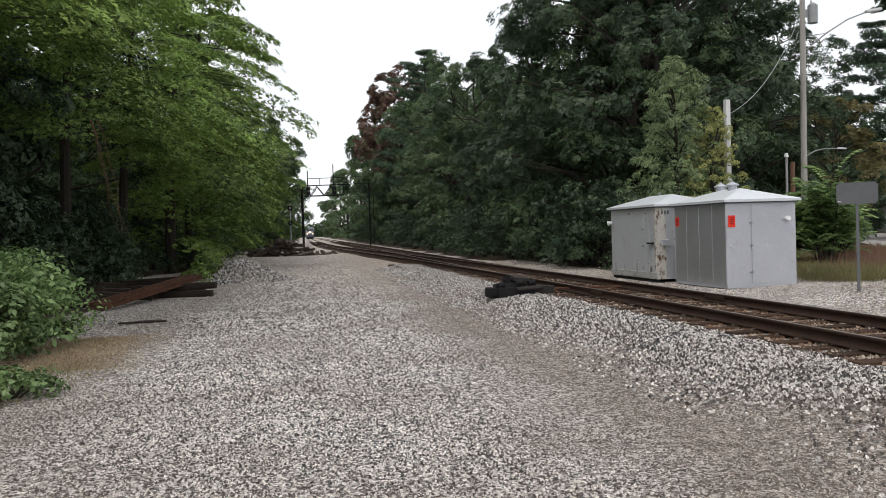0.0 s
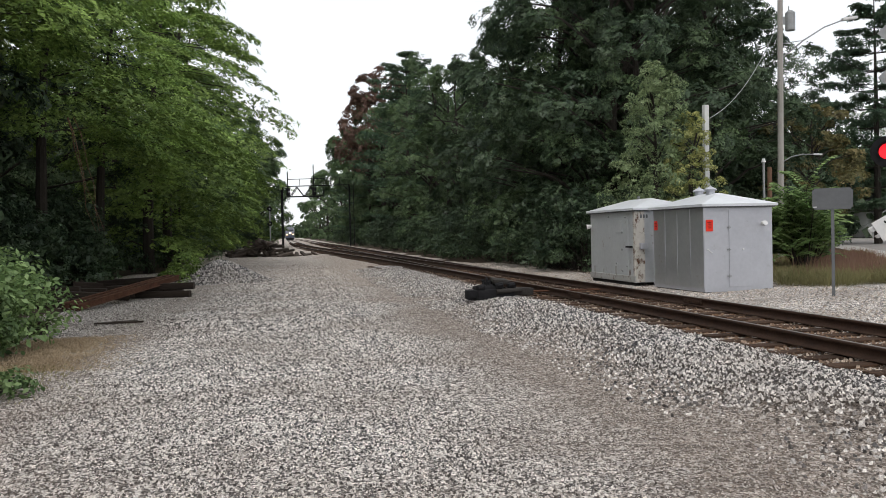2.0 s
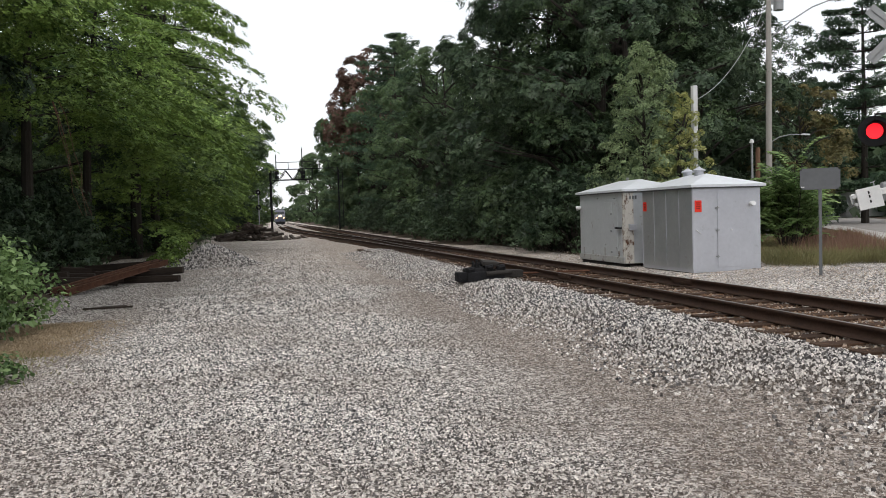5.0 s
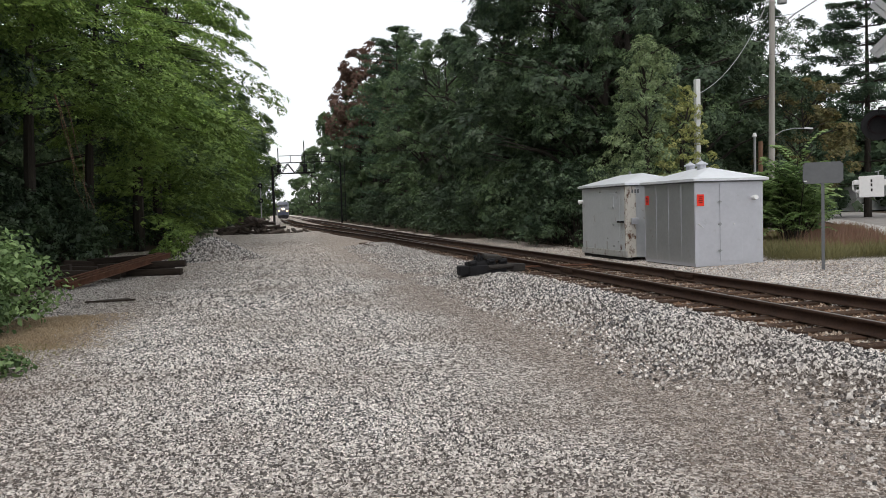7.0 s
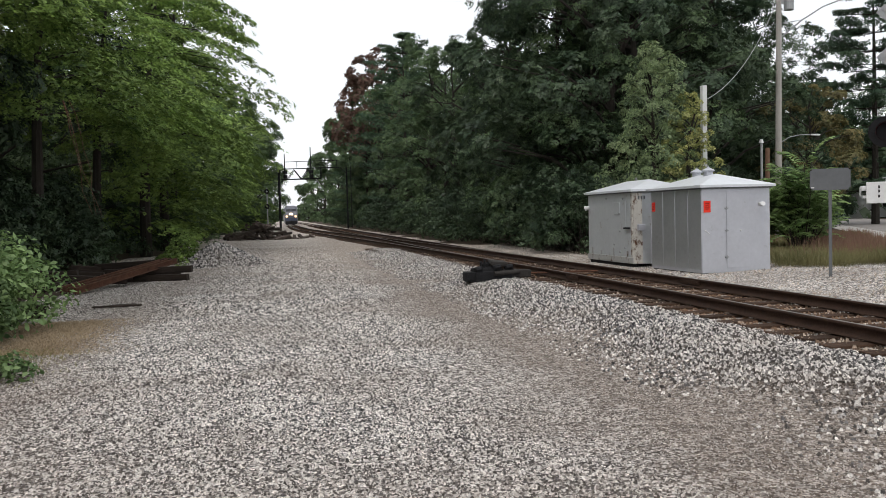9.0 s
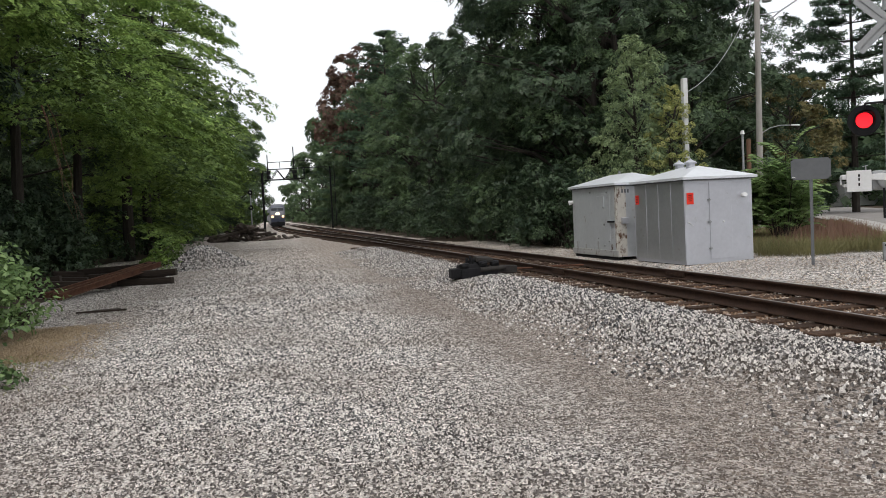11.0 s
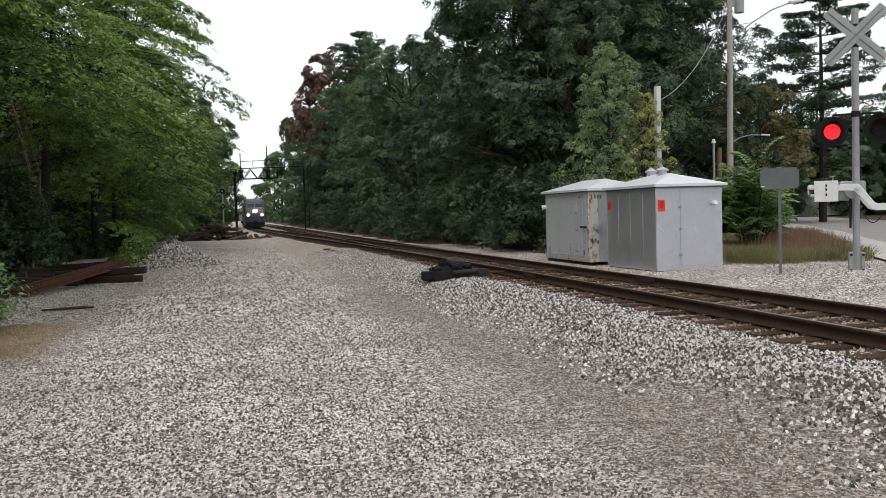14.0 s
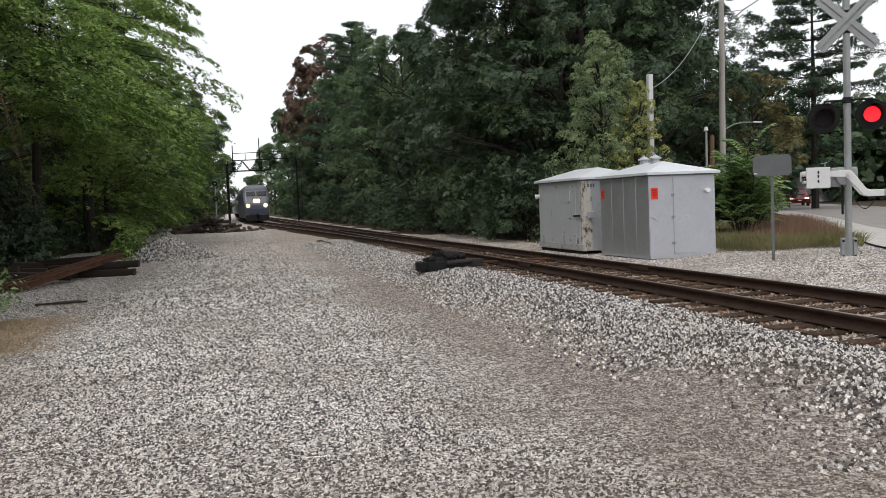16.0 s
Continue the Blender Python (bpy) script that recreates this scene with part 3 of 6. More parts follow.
def bough_leaves(rng, base, azim, length, count, size, droop=0.56, slim=0.6):
    """Leaves laid along boughs: each bough rises from the trunk, spreads flat and droops at its tip."""
    k = len(azim)
    a, d = np.repeat(azim, count), np.repeat(length, count)
    b = np.repeat(base, count, 0)
    n = len(a)
    t = rng.uniform(0.22, 1.0, n) ** 0.75
    side = rng.normal(0, 1, n) * (0.30 * d * np.sqrt(np.clip(1.04 - t, 0, 1)) * t + 0.10)
    r = t * d
    x = b[:, 0] + np.cos(a) * r - np.sin(a) * side
    y = b[:, 1] + np.sin(a) * r + np.cos(a) * side
    z = b[:, 2] + 0.34 * r - droop * r * t - 0.16 * np.abs(side) + rng.normal(0, 0.03, n) * (0.6 + 0.25 * d)
    p = np.stack([x, y, z], -1)
    # sprays lie along the fall of their bough
    fall = 0.34 - 2 * droop * t
    nrm = np.stack([-np.cos(a) * fall, -np.sin(a) * fall, 1 + 0 * t], -1) - np.stack([-np.sin(a), np.cos(a), 0 * a], -1) * (-0.3 * np.sign(side))[:, None]
    return sprays(rng, p, nrm, size, slim, 0.34)


def maple(name, label, height, radius, low, leaf, seed, boughs, per, size, lean):
    """A maple: a trunk, rising limbs and flat drooping boughs in layers."""
    rng = np.random.default_rng(seed)
    t = thing(name, label, "tree")
    bm = B()
    pts = [Vector((lean * 0.5 * (i / 5) ** 2, rng.uniform(-0.1, 0.1), -0.4 + (height * 0.9 + 0.4) * i / 5)) for i in range(6)]
    limb(bm, pts, 0.017 * height, 0.03, 8)
    bm2 = B()
    q = (np.arange(boughs) + rng.uniform(0, 1, boughs)) / boughs
    z = low + (height * 0.96 - low) * q
    a = rng.uniform(0, 6.28, boughs)
    d = radius * np.interp(q, [0, 0.15, 0.45, 0.75, 1], [0.78, 1.0, 0.98, 0.72, 0.25]) * rng.uniform(0.55, 1.15, boughs)
    d *= 1 + 0.22 * np.cos(a) * (lean > 0)
    base = np.stack([lean * 0.5 * (z / height) ** 2 + 0 * z, 0 * z, z - 0.1 * d], -1)
    for i in range(0, boughs, 3):
        c = Vector(base[i])
        u = Vector((math.cos(a[i]), math.sin(a[i]), 0))
        limb(bm2, [c, c + u * d[i] * 0.45 + Vector((0, 0, 0.09 * d[i])), c + u * d[i] * 0.75 + Vector((0, 0, 0.02 * d[i]))], 0.04, 0.010, 5)
    part("trunk", bm, M_BARK, t)
    tagged(part("branch", bm2, M_BARK, t), kind="stuff")
    v, f = bough_leaves(rng, base, a, d, per, size)
    ob = new("crown", mesh_of("crown", v, f, leaf))
    ob.parent = t
    return t


def limb(bm, pts, r0, r1, n=6):
    """A tapering branch through points."""
    for i in range(len(pts) - 1):
        a, b = i / (len(pts) - 1), (i + 1) / (len(pts) - 1)
        tube(bm, pts[i], pts[i + 1], r0 + (r1 - r0) * a, r0 + (r1 - r0) * b, n)


def tree(name, label, height, radius, low, leaf, bark, seed, clumps=110, per=55, size=0.26, lean=0.0, flat=0.38, shape=(0.55, 0.85, 1.0, 0.88, 0.55, 0.12), share=7):
    """A broad-leaved tree: trunk, limbs and a crown of layered clumps of leaves, of uneven outline."""
    rng = np.random.default_rng(seed)
    t = thing(name, label, "tree")
    bm = B()
    top = Vector((lean * 0.6, rng.uniform(-0.4, 0.4), height * 0.86))
    pts = [Vector((0, 0, -0.4))]
    for i in range(1, 6):
        a = i / 5
        pts.append(Vector((top.x * a * a + rng.uniform(-0.12, 0.12), top.y * a + rng.uniform(-0.12, 0.12), top.z * a)))
    limb(bm, pts, 0.018 * height, 0.03, 8)
    bm2 = B()
    # masses of foliage on the ends of the limbs, each a dome of smaller clumps
    masses = max(10, clumps // share)
    hm = low + (height * 0.97 - low) * (np.arange(masses) + rng.uniform(0, 1, masses)) / masses
    q = (hm - low) / (height - low)
    am = np.arange(masses) * 2.4 + rng.uniform(-0.5, 0.5, masses)
    dm = radius * np.interp(q, [0, 0.12, 0.35, 0.6, 0.85, 1], shape) * rng.uniform(0.55 if share > 3 else 0.25, 1.0, masses)
    which = np.arange(clumps) % masses
    mass_r = radius * rng.uniform(0.26, 0.42, masses) * (1.1 - 0.45 * q)
    face = np.stack([np.cos(am) * 0.7, np.sin(am) * 0.7, 0.45 + 0 * am], -1)
    cm = np.stack([np.cos(am) * dm + lean * q, np.sin(am) * dm, hm - 0.10 * dm], -1)
    dirs = rng.normal(0, 1, (clumps, 3)) + face[which] * 1.1
    dirs /= np.linalg.norm(dirs, axis=1)[:, None]
    cen = cm[which] + dirs * mass_r[which][:, None] * np.array([1, 1, 0.75])
    rad = mass_r[which] * rng.uniform(0.35, 0.6, clumps)
    d = np.hypot(cen[:, 0], cen[:, 1])
    for i in rng.choice(clumps, min(clumps, 26), replace=False):
        c = Vector(cen[i])
        z0 = max(low * 0.6, c.z - 0.35 * d[i] - rng.uniform(0.2, 1.0))
        b = min(1, z0 / top.z)
        s0 = Vector((top.x * b * b, top.y * b, z0))
        mid = s0.lerp(c, 0.5) + Vector((0, 0, 0.12 * d[i]))
        limb(bm2, [s0, mid, c], 0.006 * height, 0.012, 5)
    part("trunk", bm, bark, t)
    tagged(part("branch", bm2, bark, t), kind="stuff")
    v, f = leaves(rng, cen, rad, per, size, max(flat, 0.6), 0.12, 0.62, dirs)
    ob = new("crown", mesh_of("crown", v, f, leaf))
    ob.parent = t
    return t


def pine(name, label, height, radius, low, seed, leaf=None, tiers=14, per=70, size=0.34):
    """A white pine: whorls of near-level branches that carry flat sprays of needles."""
    rng = np.random.default_rng(seed)
    t = thing(name, label, "tree")
    bm = B()
    limb(bm, [Vector((0, 0, -0.4)), Vector((0.1, 0, height * 0.5)), Vector((0, 0.1, height))], 0.016 * height, 0.02, 8)
    bm2 = B()
    cen, rad = [], []
    for i in range(tiers):
        q = i / (tiers - 1)
        z = low + (height - 0.3 - low) * q ** 0.92
        reach = radius * np.interp(q, [0, 0.25, 0.6, 0.88, 1], [0.85, 1.0, 0.84, 0.5, 0.12])
        nb = rng.integers(4, 7)
        a0 = rng.uniform(0, 6.28)
        for j in range(nb):
            a = a0 + j * 6.28 / nb + rng.uniform(-0.3, 0.3)
            r = reach * rng.uniform(0.6, 1.12)
            tip = Vector((math.cos(a) * r, math.sin(a) * r, z + 0.10 * r + rng.uniform(-0.2, 0.3)))
            limb(bm2, [Vector((0, 0, z - 0.1)), Vector((tip.x * 0.5, tip.y * 0.5, z)), tip], 0.035, 0.01, 4)
            for k in range(5):
                b = 0.42 + 0.6 * k / 4
                off = rng.uniform(-0.16, 0.16) * r
                cen.append((tip.x * b - math.sin(a) * off, tip.y * b + math.cos(a) * off, z + (tip.z - z) * b * b + 0.10))
                rad.append(max(0.30, 0.24 * r * (1.15 - 0.4 * b)))
    part("trunk", bm, M_BARK, t)
    tagged(part("branch", bm2, M_BARK, t), kind="stuff")
    v, f = leaves(rng, np.array(cen), np.array(rad), per // 5, size, 0.26, -0.10, 0.42)
    ob = new("crown", mesh_of("crown", v, f, leaf or L_PINE))
    ob.parent = t
    return t


def shrub(name, label, height, radius, leaf, seed, clumps=34, per=50, size=0.2, cat="bush"):
    rng = np.random.default_rng(seed)
    t = thing(name, label, cat)
    bm = B()
    a = rng.uniform(0, 6.28, clumps)
    h = height * rng.uniform(0.12, 1.0, clumps)
    d = radius * np.sqrt(np.clip(1 - (h / height) ** 2 * 0.85, 0.03, 1)) * rng.uniform(0.3, 1.0, clumps) ** 0.5
    cen = np.stack([np.cos(a) * d, np.sin(a) * d, h], -1)
    for c in cen[::2]:
        limb(bm, [Vector((c[0] * 0.12, c[1] * 0.12, -0.1)), Vector((c[0] * 0.5, c[1] * 0.5, c[2] * 0.6)), Vector(c)], 0.02, 0.006, 4)
    part("stem", bm, M_BARK, t)
    v, f = leaves(rng, cen, radius * rng.uniform(0.2, 0.36, clumps), per, size, 0.6, 0.1)
    ob = new("crown", mesh_of("crown", v, f, leaf))
    ob.parent = t
    return t


def put(proto, x, y, scale=1.0, turn=0.0, z=None):
    c = copy_thing(proto, Matrix.Identity(4))
    zz = float(ground_z(x, y)) if z is None else z
    c.matrix_basis = pose(x, y, zz, 0, 0, turn) @ Matrix.Scale(scale, 4)
    return c


def forest():
    rng = random.Random(11)
    maples = [maple("maple_tree", "leafy green maple with layered drooping boughs at the yard's edge", 14.5, 5.2, 1.3, L_MAPLE, 21 + i, 54, 210, 0.34, 2.4) for i in range(2)]
    nears = [maple("maple_tree", "leafy green maple with layered drooping boughs at the yard's edge", 14.0, 5.4, lo, L_NEAR, 31 + i, 56, 400, 0.22, 2.2) for i, lo in enumerate((6.6, 5.2))]
    oaks = [tree("oak_tree", "tall dark green broad-leaved tree beside the track", 15, 4.6, 0.9, L_DECID, M_BARK, 41 + i, 130, 48, 0.44) for i in range(3)]
    shades = [tree("oak_tree", "tall broad-leaved tree in the wood, its green darkened as if in shade", 15, 4.6, 0.9, L_SHADE, M_BARK, 45 + i, 140, 46, 0.44) for i in range(2)]
    fars = [tree("oak_tree", "tall dark green broad-leaved tree far along the track", 15, 4.6, 0.9, L_DECID, M_BARK, 51 + i, 95, 44, 0.72) for i in range(2)]
    pines = [pine("white_pine", "tall dark green white pine with level boughs", 16, 4.5, 2.2, 61 + i, None, 12, n, 0.46) for i, n in enumerate((150, 330))]
    bushes = [shrub("woodland_bush", "green bush at the foot of the wood, darkened as if in shade", 2.8, 1.9, L_SHADE, 81 + i, 50, 44, 0.30) for i in range(2)]
    reds = tree("red_maple", "maple turning dull red above the wood", 15.5, 3.3, 7.0, L_RED, M_BARK, 97, 300, 22, 0.46)
    turning = tree("turning_maple", "small maple turning orange beside the road", 8.2, 2.6, 2.6, L_TURN, M_BARK, 99, 90, 50, 0.32)
    protos = [turning] + shades + maples + nears + fars + oaks + pines + bushes + [reds]
    def line(kinds, off, y, scale, spread=0.8, lean=False):
        p = rng.choice(kinds)
        x = off - SLOPE * y + rng.uniform(-spread, spread)
        turn = rng.uniform(-40, 25) if lean else rng.uniform(0, 360)
        return put(p, x, y + rng.uniform(-spread, spread), scale * rng.uniform(0.92, 1.08), turn)
    # the wood on the yard's side, whose boughs lean out over the yard
    for y, off, s in ((12.5, -9.6, 0.95), (17.5, -9.2, 1.0), (22.5, -9.6, 1.05), (28, -8.6, 1.0), (34, -7.9, 1.1)):
        line(nears[:1] if y < 25 else nears[1:], off, y, s, 0.4, True)
    for y, off, s in ((40, -7.0, 1.18), (47, -7.1, 1.2), (55, -7.7, 1.15), (64, -8.7, 1.15), (74, -9.2, 1.14), (85, -9.6, 1.15), (97, -9.0, 1.28), (111, -7.9, 1.34), (126, -6.9, 1.4)):
        line(maples, off, y, s, 0.5, True)
    for y, off in ((9, -13), (15, -14), (21, -14.5), (28, -13.5), (36, -13.5), (45, -13), (56, -12), (70, -12), (88, -11), (132, -10.6), (148, -10.4), (168, -10.4), (190, -10.6), (220, -9.5), (260, -10), (310, -10.5), (380, -11)):
        line(fars if y > 110 else shades if y < 40 else oaks, off, y, 1.3 if 20 < y < 60 else 1.45 if 120 < y < 200 else 1.1, 0.6)
    for y in (13, 17, 19, 21, 23, 25, 27, 29, 31, 33, 38, 44, 52, 60, 72, 90, 110):
        line(bushes, -10.4 + 0.04 * y, y, 0.6 if y < 15 else 1.15, 0.6)
    # the wood beyond the track, taller farther on
    for y in (34, 38, 42, 46.5, 51, 56, 62, 68, 75, 83, 92, 102, 113, 126, 140, 157, 177, 200, 228, 262, 305, 360, 430):
        h = np.interp(y, [40, 60, 80, 110, 150, 250, 400], [1.0, 1.0, 1.2, 1.46, 1.62, 1.6, 1.3])
        line(fars if y > 110 else shades + oaks[:1] if y < 58 else oaks + pines[:1], 9.2 + 4.3 * h + 0.5 * math.sin(y) + (1.2 if y < 58 else 0) - min(3.5, 0.022 * max(0, y - 140)), y, h, 0.6)
    for y in (46, 54, 63, 74, 87, 103, 123, 150):
        h = np.interp(y, [40, 60, 80, 110, 150], [0.95, 0.95, 1.15, 1.45, 1.6])
        line(oaks, 14.5 + 4.3 * h, y, h, 1.0)
    for y in (29.5, 32, 35, 38.5, 42, 46, 50, 55, 61, 68, 76, 86, 98, 112, 130, 155):
        line(bushes, 11.0 if y < 40 else 10.4, y, 1.0, 0.3)
    put(reds, 13.6 - SLOPE * 114, 114, 1.62, 40)
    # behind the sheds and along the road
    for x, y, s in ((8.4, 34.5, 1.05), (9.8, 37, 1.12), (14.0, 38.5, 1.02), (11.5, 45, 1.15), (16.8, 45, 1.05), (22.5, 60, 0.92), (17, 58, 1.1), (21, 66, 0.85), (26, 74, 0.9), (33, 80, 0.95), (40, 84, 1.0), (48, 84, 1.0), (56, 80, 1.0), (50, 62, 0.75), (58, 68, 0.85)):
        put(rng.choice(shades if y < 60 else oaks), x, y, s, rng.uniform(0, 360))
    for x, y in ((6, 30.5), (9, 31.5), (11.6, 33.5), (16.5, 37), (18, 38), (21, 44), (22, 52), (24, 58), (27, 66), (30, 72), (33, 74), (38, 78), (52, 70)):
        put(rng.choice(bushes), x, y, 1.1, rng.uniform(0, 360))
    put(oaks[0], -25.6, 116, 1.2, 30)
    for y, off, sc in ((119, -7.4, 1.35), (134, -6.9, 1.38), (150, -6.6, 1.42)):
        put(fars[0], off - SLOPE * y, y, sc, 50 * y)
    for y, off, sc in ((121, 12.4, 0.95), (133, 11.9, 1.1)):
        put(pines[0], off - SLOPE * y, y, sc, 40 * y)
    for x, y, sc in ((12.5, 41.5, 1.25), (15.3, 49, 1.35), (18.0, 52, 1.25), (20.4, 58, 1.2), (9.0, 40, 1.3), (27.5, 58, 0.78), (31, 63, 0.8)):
        put(rng.choice(shades), x, y, sc, rng.uniform(0, 360))
    put(turning, 21.3, 43, 1.0, 30)
    put(turning, 25.0, 53, 1.1, 130)
    put(pines[1], 33.6, 58, 1.15, 70)
    for p in protos:
        for o in list(p.children_recursive) + [p]:
            bpy.data.objects.remove(o)


forest()


# ---- relay sheds ----
def shed(name, label, m, w, d, h, wall, side, roofm, skirt=0.0):
    """A metal hut: front w wide towards -y, d deep, h to the eaves, with a low hipped roof."""
    t = thing(name, label, "equipment shed", m)
    bm = B()
    box(bm, (w, d, h + skirt), (0, 0, 0.12 + h / 2 - skirt / 2), bevel=0.008)
    body = part("body", bm, wall, t)
    bm = B()
    o, z0, z1 = 0.10, h + 0.12, h + 0.12 + 0.36
    vs = [bm.verts.new(p) for p in ((-w / 2 - o, -d / 2 - o, z0), (w / 2 + o, -d / 2 - o, z0), (w / 2 + o, d / 2 + o, z0), (-w / 2 - o, d / 2 + o, z0),
          (-w / 2 - o, -d / 2 - o, z0 + 0.06), (w / 2 + o, -d / 2 - o, z0 + 0.06), (w / 2 + o, d / 2 + o, z0 + 0.06), (-w / 2 - o, d / 2 + o, z0 + 0.06),
          (0, -d / 2 + w * 0.45, z1), (0, d / 2 - w * 0.45, z1))]
    for f in ((3, 2, 1, 0), (0, 1, 5, 4), (1, 2, 6, 5), (2, 3, 7, 6), (3, 0, 4, 7), (4, 5, 8), (5, 6, 9, 8), (6, 7, 9), (7, 4, 8, 9)):
        bm.faces.new([vs[i] for i in f])
    bmesh.ops.recalc_face_normals(bm, faces=bm.faces)
    part("roof", bm, roofm, t)
    # thin dark grey strip right below the roof edge
    bm = B()
    box(bm, (w + 0.10, d + 0.10, 0.035), (0, 0, h + 0.105))
    part("eave_trim", bm, M_GREYSIGN, t)
    for sx in (-1, 1):
        bm = B()
        box(bm, (0.14, d * 0.96, 0.14), (sx * (w / 2 - 0.10), 0.02, 0.05))
        part("skid", bm, M_DARK, t)
    return t


def sheds():
    # the newer hut
    w, d, h = 1.83, 2.43, 1.96
    t = shed("relay_shed", "light grey aluminium relay shed with red notices and roof vents", pose(7.30, 20.06, 0.09, 0, 0, 12.0), w, d, h, M_ALU, M_ALUD, M_ROOF, 0.07)
    x0, y0 = -w / 2, -d / 2
    for i in range(4):  # panels of the long side
        bm = B()
        box(bm, (0.012, d / 4 - 0.02, h - 0.04), (x0 - 0.006, y0 + d / 8 + i * d / 4, 0.12 + h / 2), bevel=0.004)
        part("side_panel", bm, M_ALUD, t, "dull darker aluminium panel")
    for i in range(5):
        bm = B()
        box(bm, (0.016, 0.022, h * 0.62 if 0 < i < 4 else h - 0.02), (x0 - 0.012, y0 + 0.012 + i * (d - 0.024) / 4, 0.12 + h * (0.68 if 0 < i < 4 else 0.5)), bevel=0.004)
        part("trim_strip", bm, M_ALU, t)
    bm = B()
    box(bm, (0.60, 0.014, h - 0.12), (x0 + 0.95, y0 - 0.007, 0.12 + h / 2 - 0.02), bevel=0.004)
    door = part("door", bm, M_ALU, t)
    for z in (0.42, 1.05, 1.58):
        bm = B()
        box(bm, (0.09, 0.03, 0.03), (x0 + 0.64, y0 - 0.02, z))
        tube(bm, (x0 + 0.64, y0 - 0.03, z - 0.04), (x0 + 0.64, y0 - 0.03, z + 0.04), 0.012)
        part("hinge", bm, M_STEEL, door)
    bm = B()
    tube(bm, (x0 + 0.08, y0 - 0.035, 1.06), (x0 + 0.17, y0 - 0.05, 0.98), 0.011)
    tube(bm, (x0 + 0.08, y0, 1.06), (x0 + 0.08, y0 - 0.04, 1.06), 0.016)
    part("handle", bm, M_WHITE, t)
    bm = B()
    tube(bm, (x0 + 1.02, y0 - 0.012, 1.05), (x0 + 1.02, y0 - 0.04, 1.05), 0.02)
    part("lock", bm, M_WHITE, door)
    bm = B()
    tube(bm, (x0 + 1.56, y0, 1.66), (x0 + 1.56, y0 - 0.07, 1.66), 0.05)
    tube(bm, (x0 + 1.56, y0 - 0.06, 1.63), (x0 + 1.54, y0 - 0.15, 1.67), 0.035, 0.06)
    part("outside_lamp", bm, M_WHITE, t, "small white wall lamp")
    for front in (True, False):
        bm = B()
        if front:
            box(bm, (0.18, 0.006, 0.275), (x0 + 0.13, y0 - 0.018, 1.63))
        else:
            box(bm, (0.006, 0.165, 0.24), (x0 - 0.022, y0 + d - 0.16, 1.66))
        note = part("notice", bm, M_RED, t, "bright red warning notice")
        bm = B()
        for k in range(4):
            if front:
                box(bm, (0.11 - 0.02 * (k % 2), 0.004, 0.016), (x0 + 0.13, y0 - 0.023, 1.71 - k * 0.045))
            else:
                box(bm, (0.004, 0.1, 0.014), (x0 - 0.027, y0 + d - 0.16, 1.72 - k * 0.04))
        part("lettering_bars", bm, M_BLACK, note)
    for px, py in ((-0.05, -0.12), (0.04, 0.55)):
        bm = B()
        z = 0.12 + h + 0.33
        tube(bm, (px, py, z - 0.08), (px, py, z + 0.10), 0.12, 0.11, 16)
        tube(bm, (px, py, z + 0.10), (px, py, z + 0.13), 0.155, 0.165, 16)
        tube(bm, (px, py, z + 0.13), (px, py, z + 0.21), 0.165, 0.02, 16)
        tube(bm, (px, py, z + 0.20), (px, py, z + 0.24), 0.02, 0.02, 8)
        part("roof_vent", bm, M_ALU, t, "round galvanised roof vent")
    # the older hut
    w, d, h = 1.83, 3.05, 1.98
    t = shed("old_relay_shed", "stained older metal relay shed with a rust-streaked corner", pose(6.42, 23.30, 0.09, 0, 0, 11.0), w, d, h, M_OLD, M_OLD, M_ROOF)
    x0, y0 = -w / 2, -d / 2
    bm = B()
    box(bm, (0.26, 0.03, h - 0.02), (x0 + 0.13, y0 - 0.012, 0.12 + h / 2), bevel=0.006)
    part("corner_panel", bm, M_RUSTY, t, "white panel with flaking rusty paint")
    bm = B()
    box(bm, (0.03, 0.10, h - 0.02), (x0 - 0.012, y0 + 0.05, 0.12 + h / 2), bevel=0.006)
    part("corner_strip", bm, M_RUSTY, t)
    bm = B()
    box(bm, (0.012, 0.95, h - 0.3), (x0 - 0.006, y0 + 0.92, 0.12 + h / 2 - 0.05), bevel=0.004)
    door = part("door", bm, M_OLD, t)
    bm = B()
    box(bm, (0.03, 0.45, 0.34), (x0 - 0.015, y0 + 1.0, 1.66), bevel=0.005)
    part("frame", bm, M_OLD, door)
    for z in (0.42, 1.02, 1.5):
        bm = B()
        tube(bm, (x0 - 0.02, y0 + 0.78, z), (x0 - 0.05, y0 + 0.78, z), 0.03)
        part("knob", bm, M_STEEL, door)
    bm = B()
    box(bm, (0.06, 0.34, 0.05), (x0 - 0.05, y0 + 0.30, 1.10), bevel=0.006)
    part("latch", bm, M_BLACK, t)
    bm = B()
    box(bm, (0.20, 0.10, 0.17), (x0 + 0.20, y0 - 0.07, 1.12), bevel=0.01)
    part("lock_box", bm, M_ALU, t)
    bm = B()
    box(bm, (0.05, d + 0.02, 0.16), (x0 - 0.012, 0, 0.22), bevel=0.01)
    part("base_rail", bm, M_STAINED, t)
    for yy, zz, hh in ((0.35, 0.36, 0.22), (1.25, 0.40, 0.26), (2.1, 0.35, 0.16), (2.75, 0.38, 0.24)):
        bm = B()
        box(bm, (0.006, 0.10, hh), (x0 - 0.014, y0 + yy, zz), bevel=0.002)
        part("patch_plate", bm, M_STAINED, t, "rust-streaked patch plate")
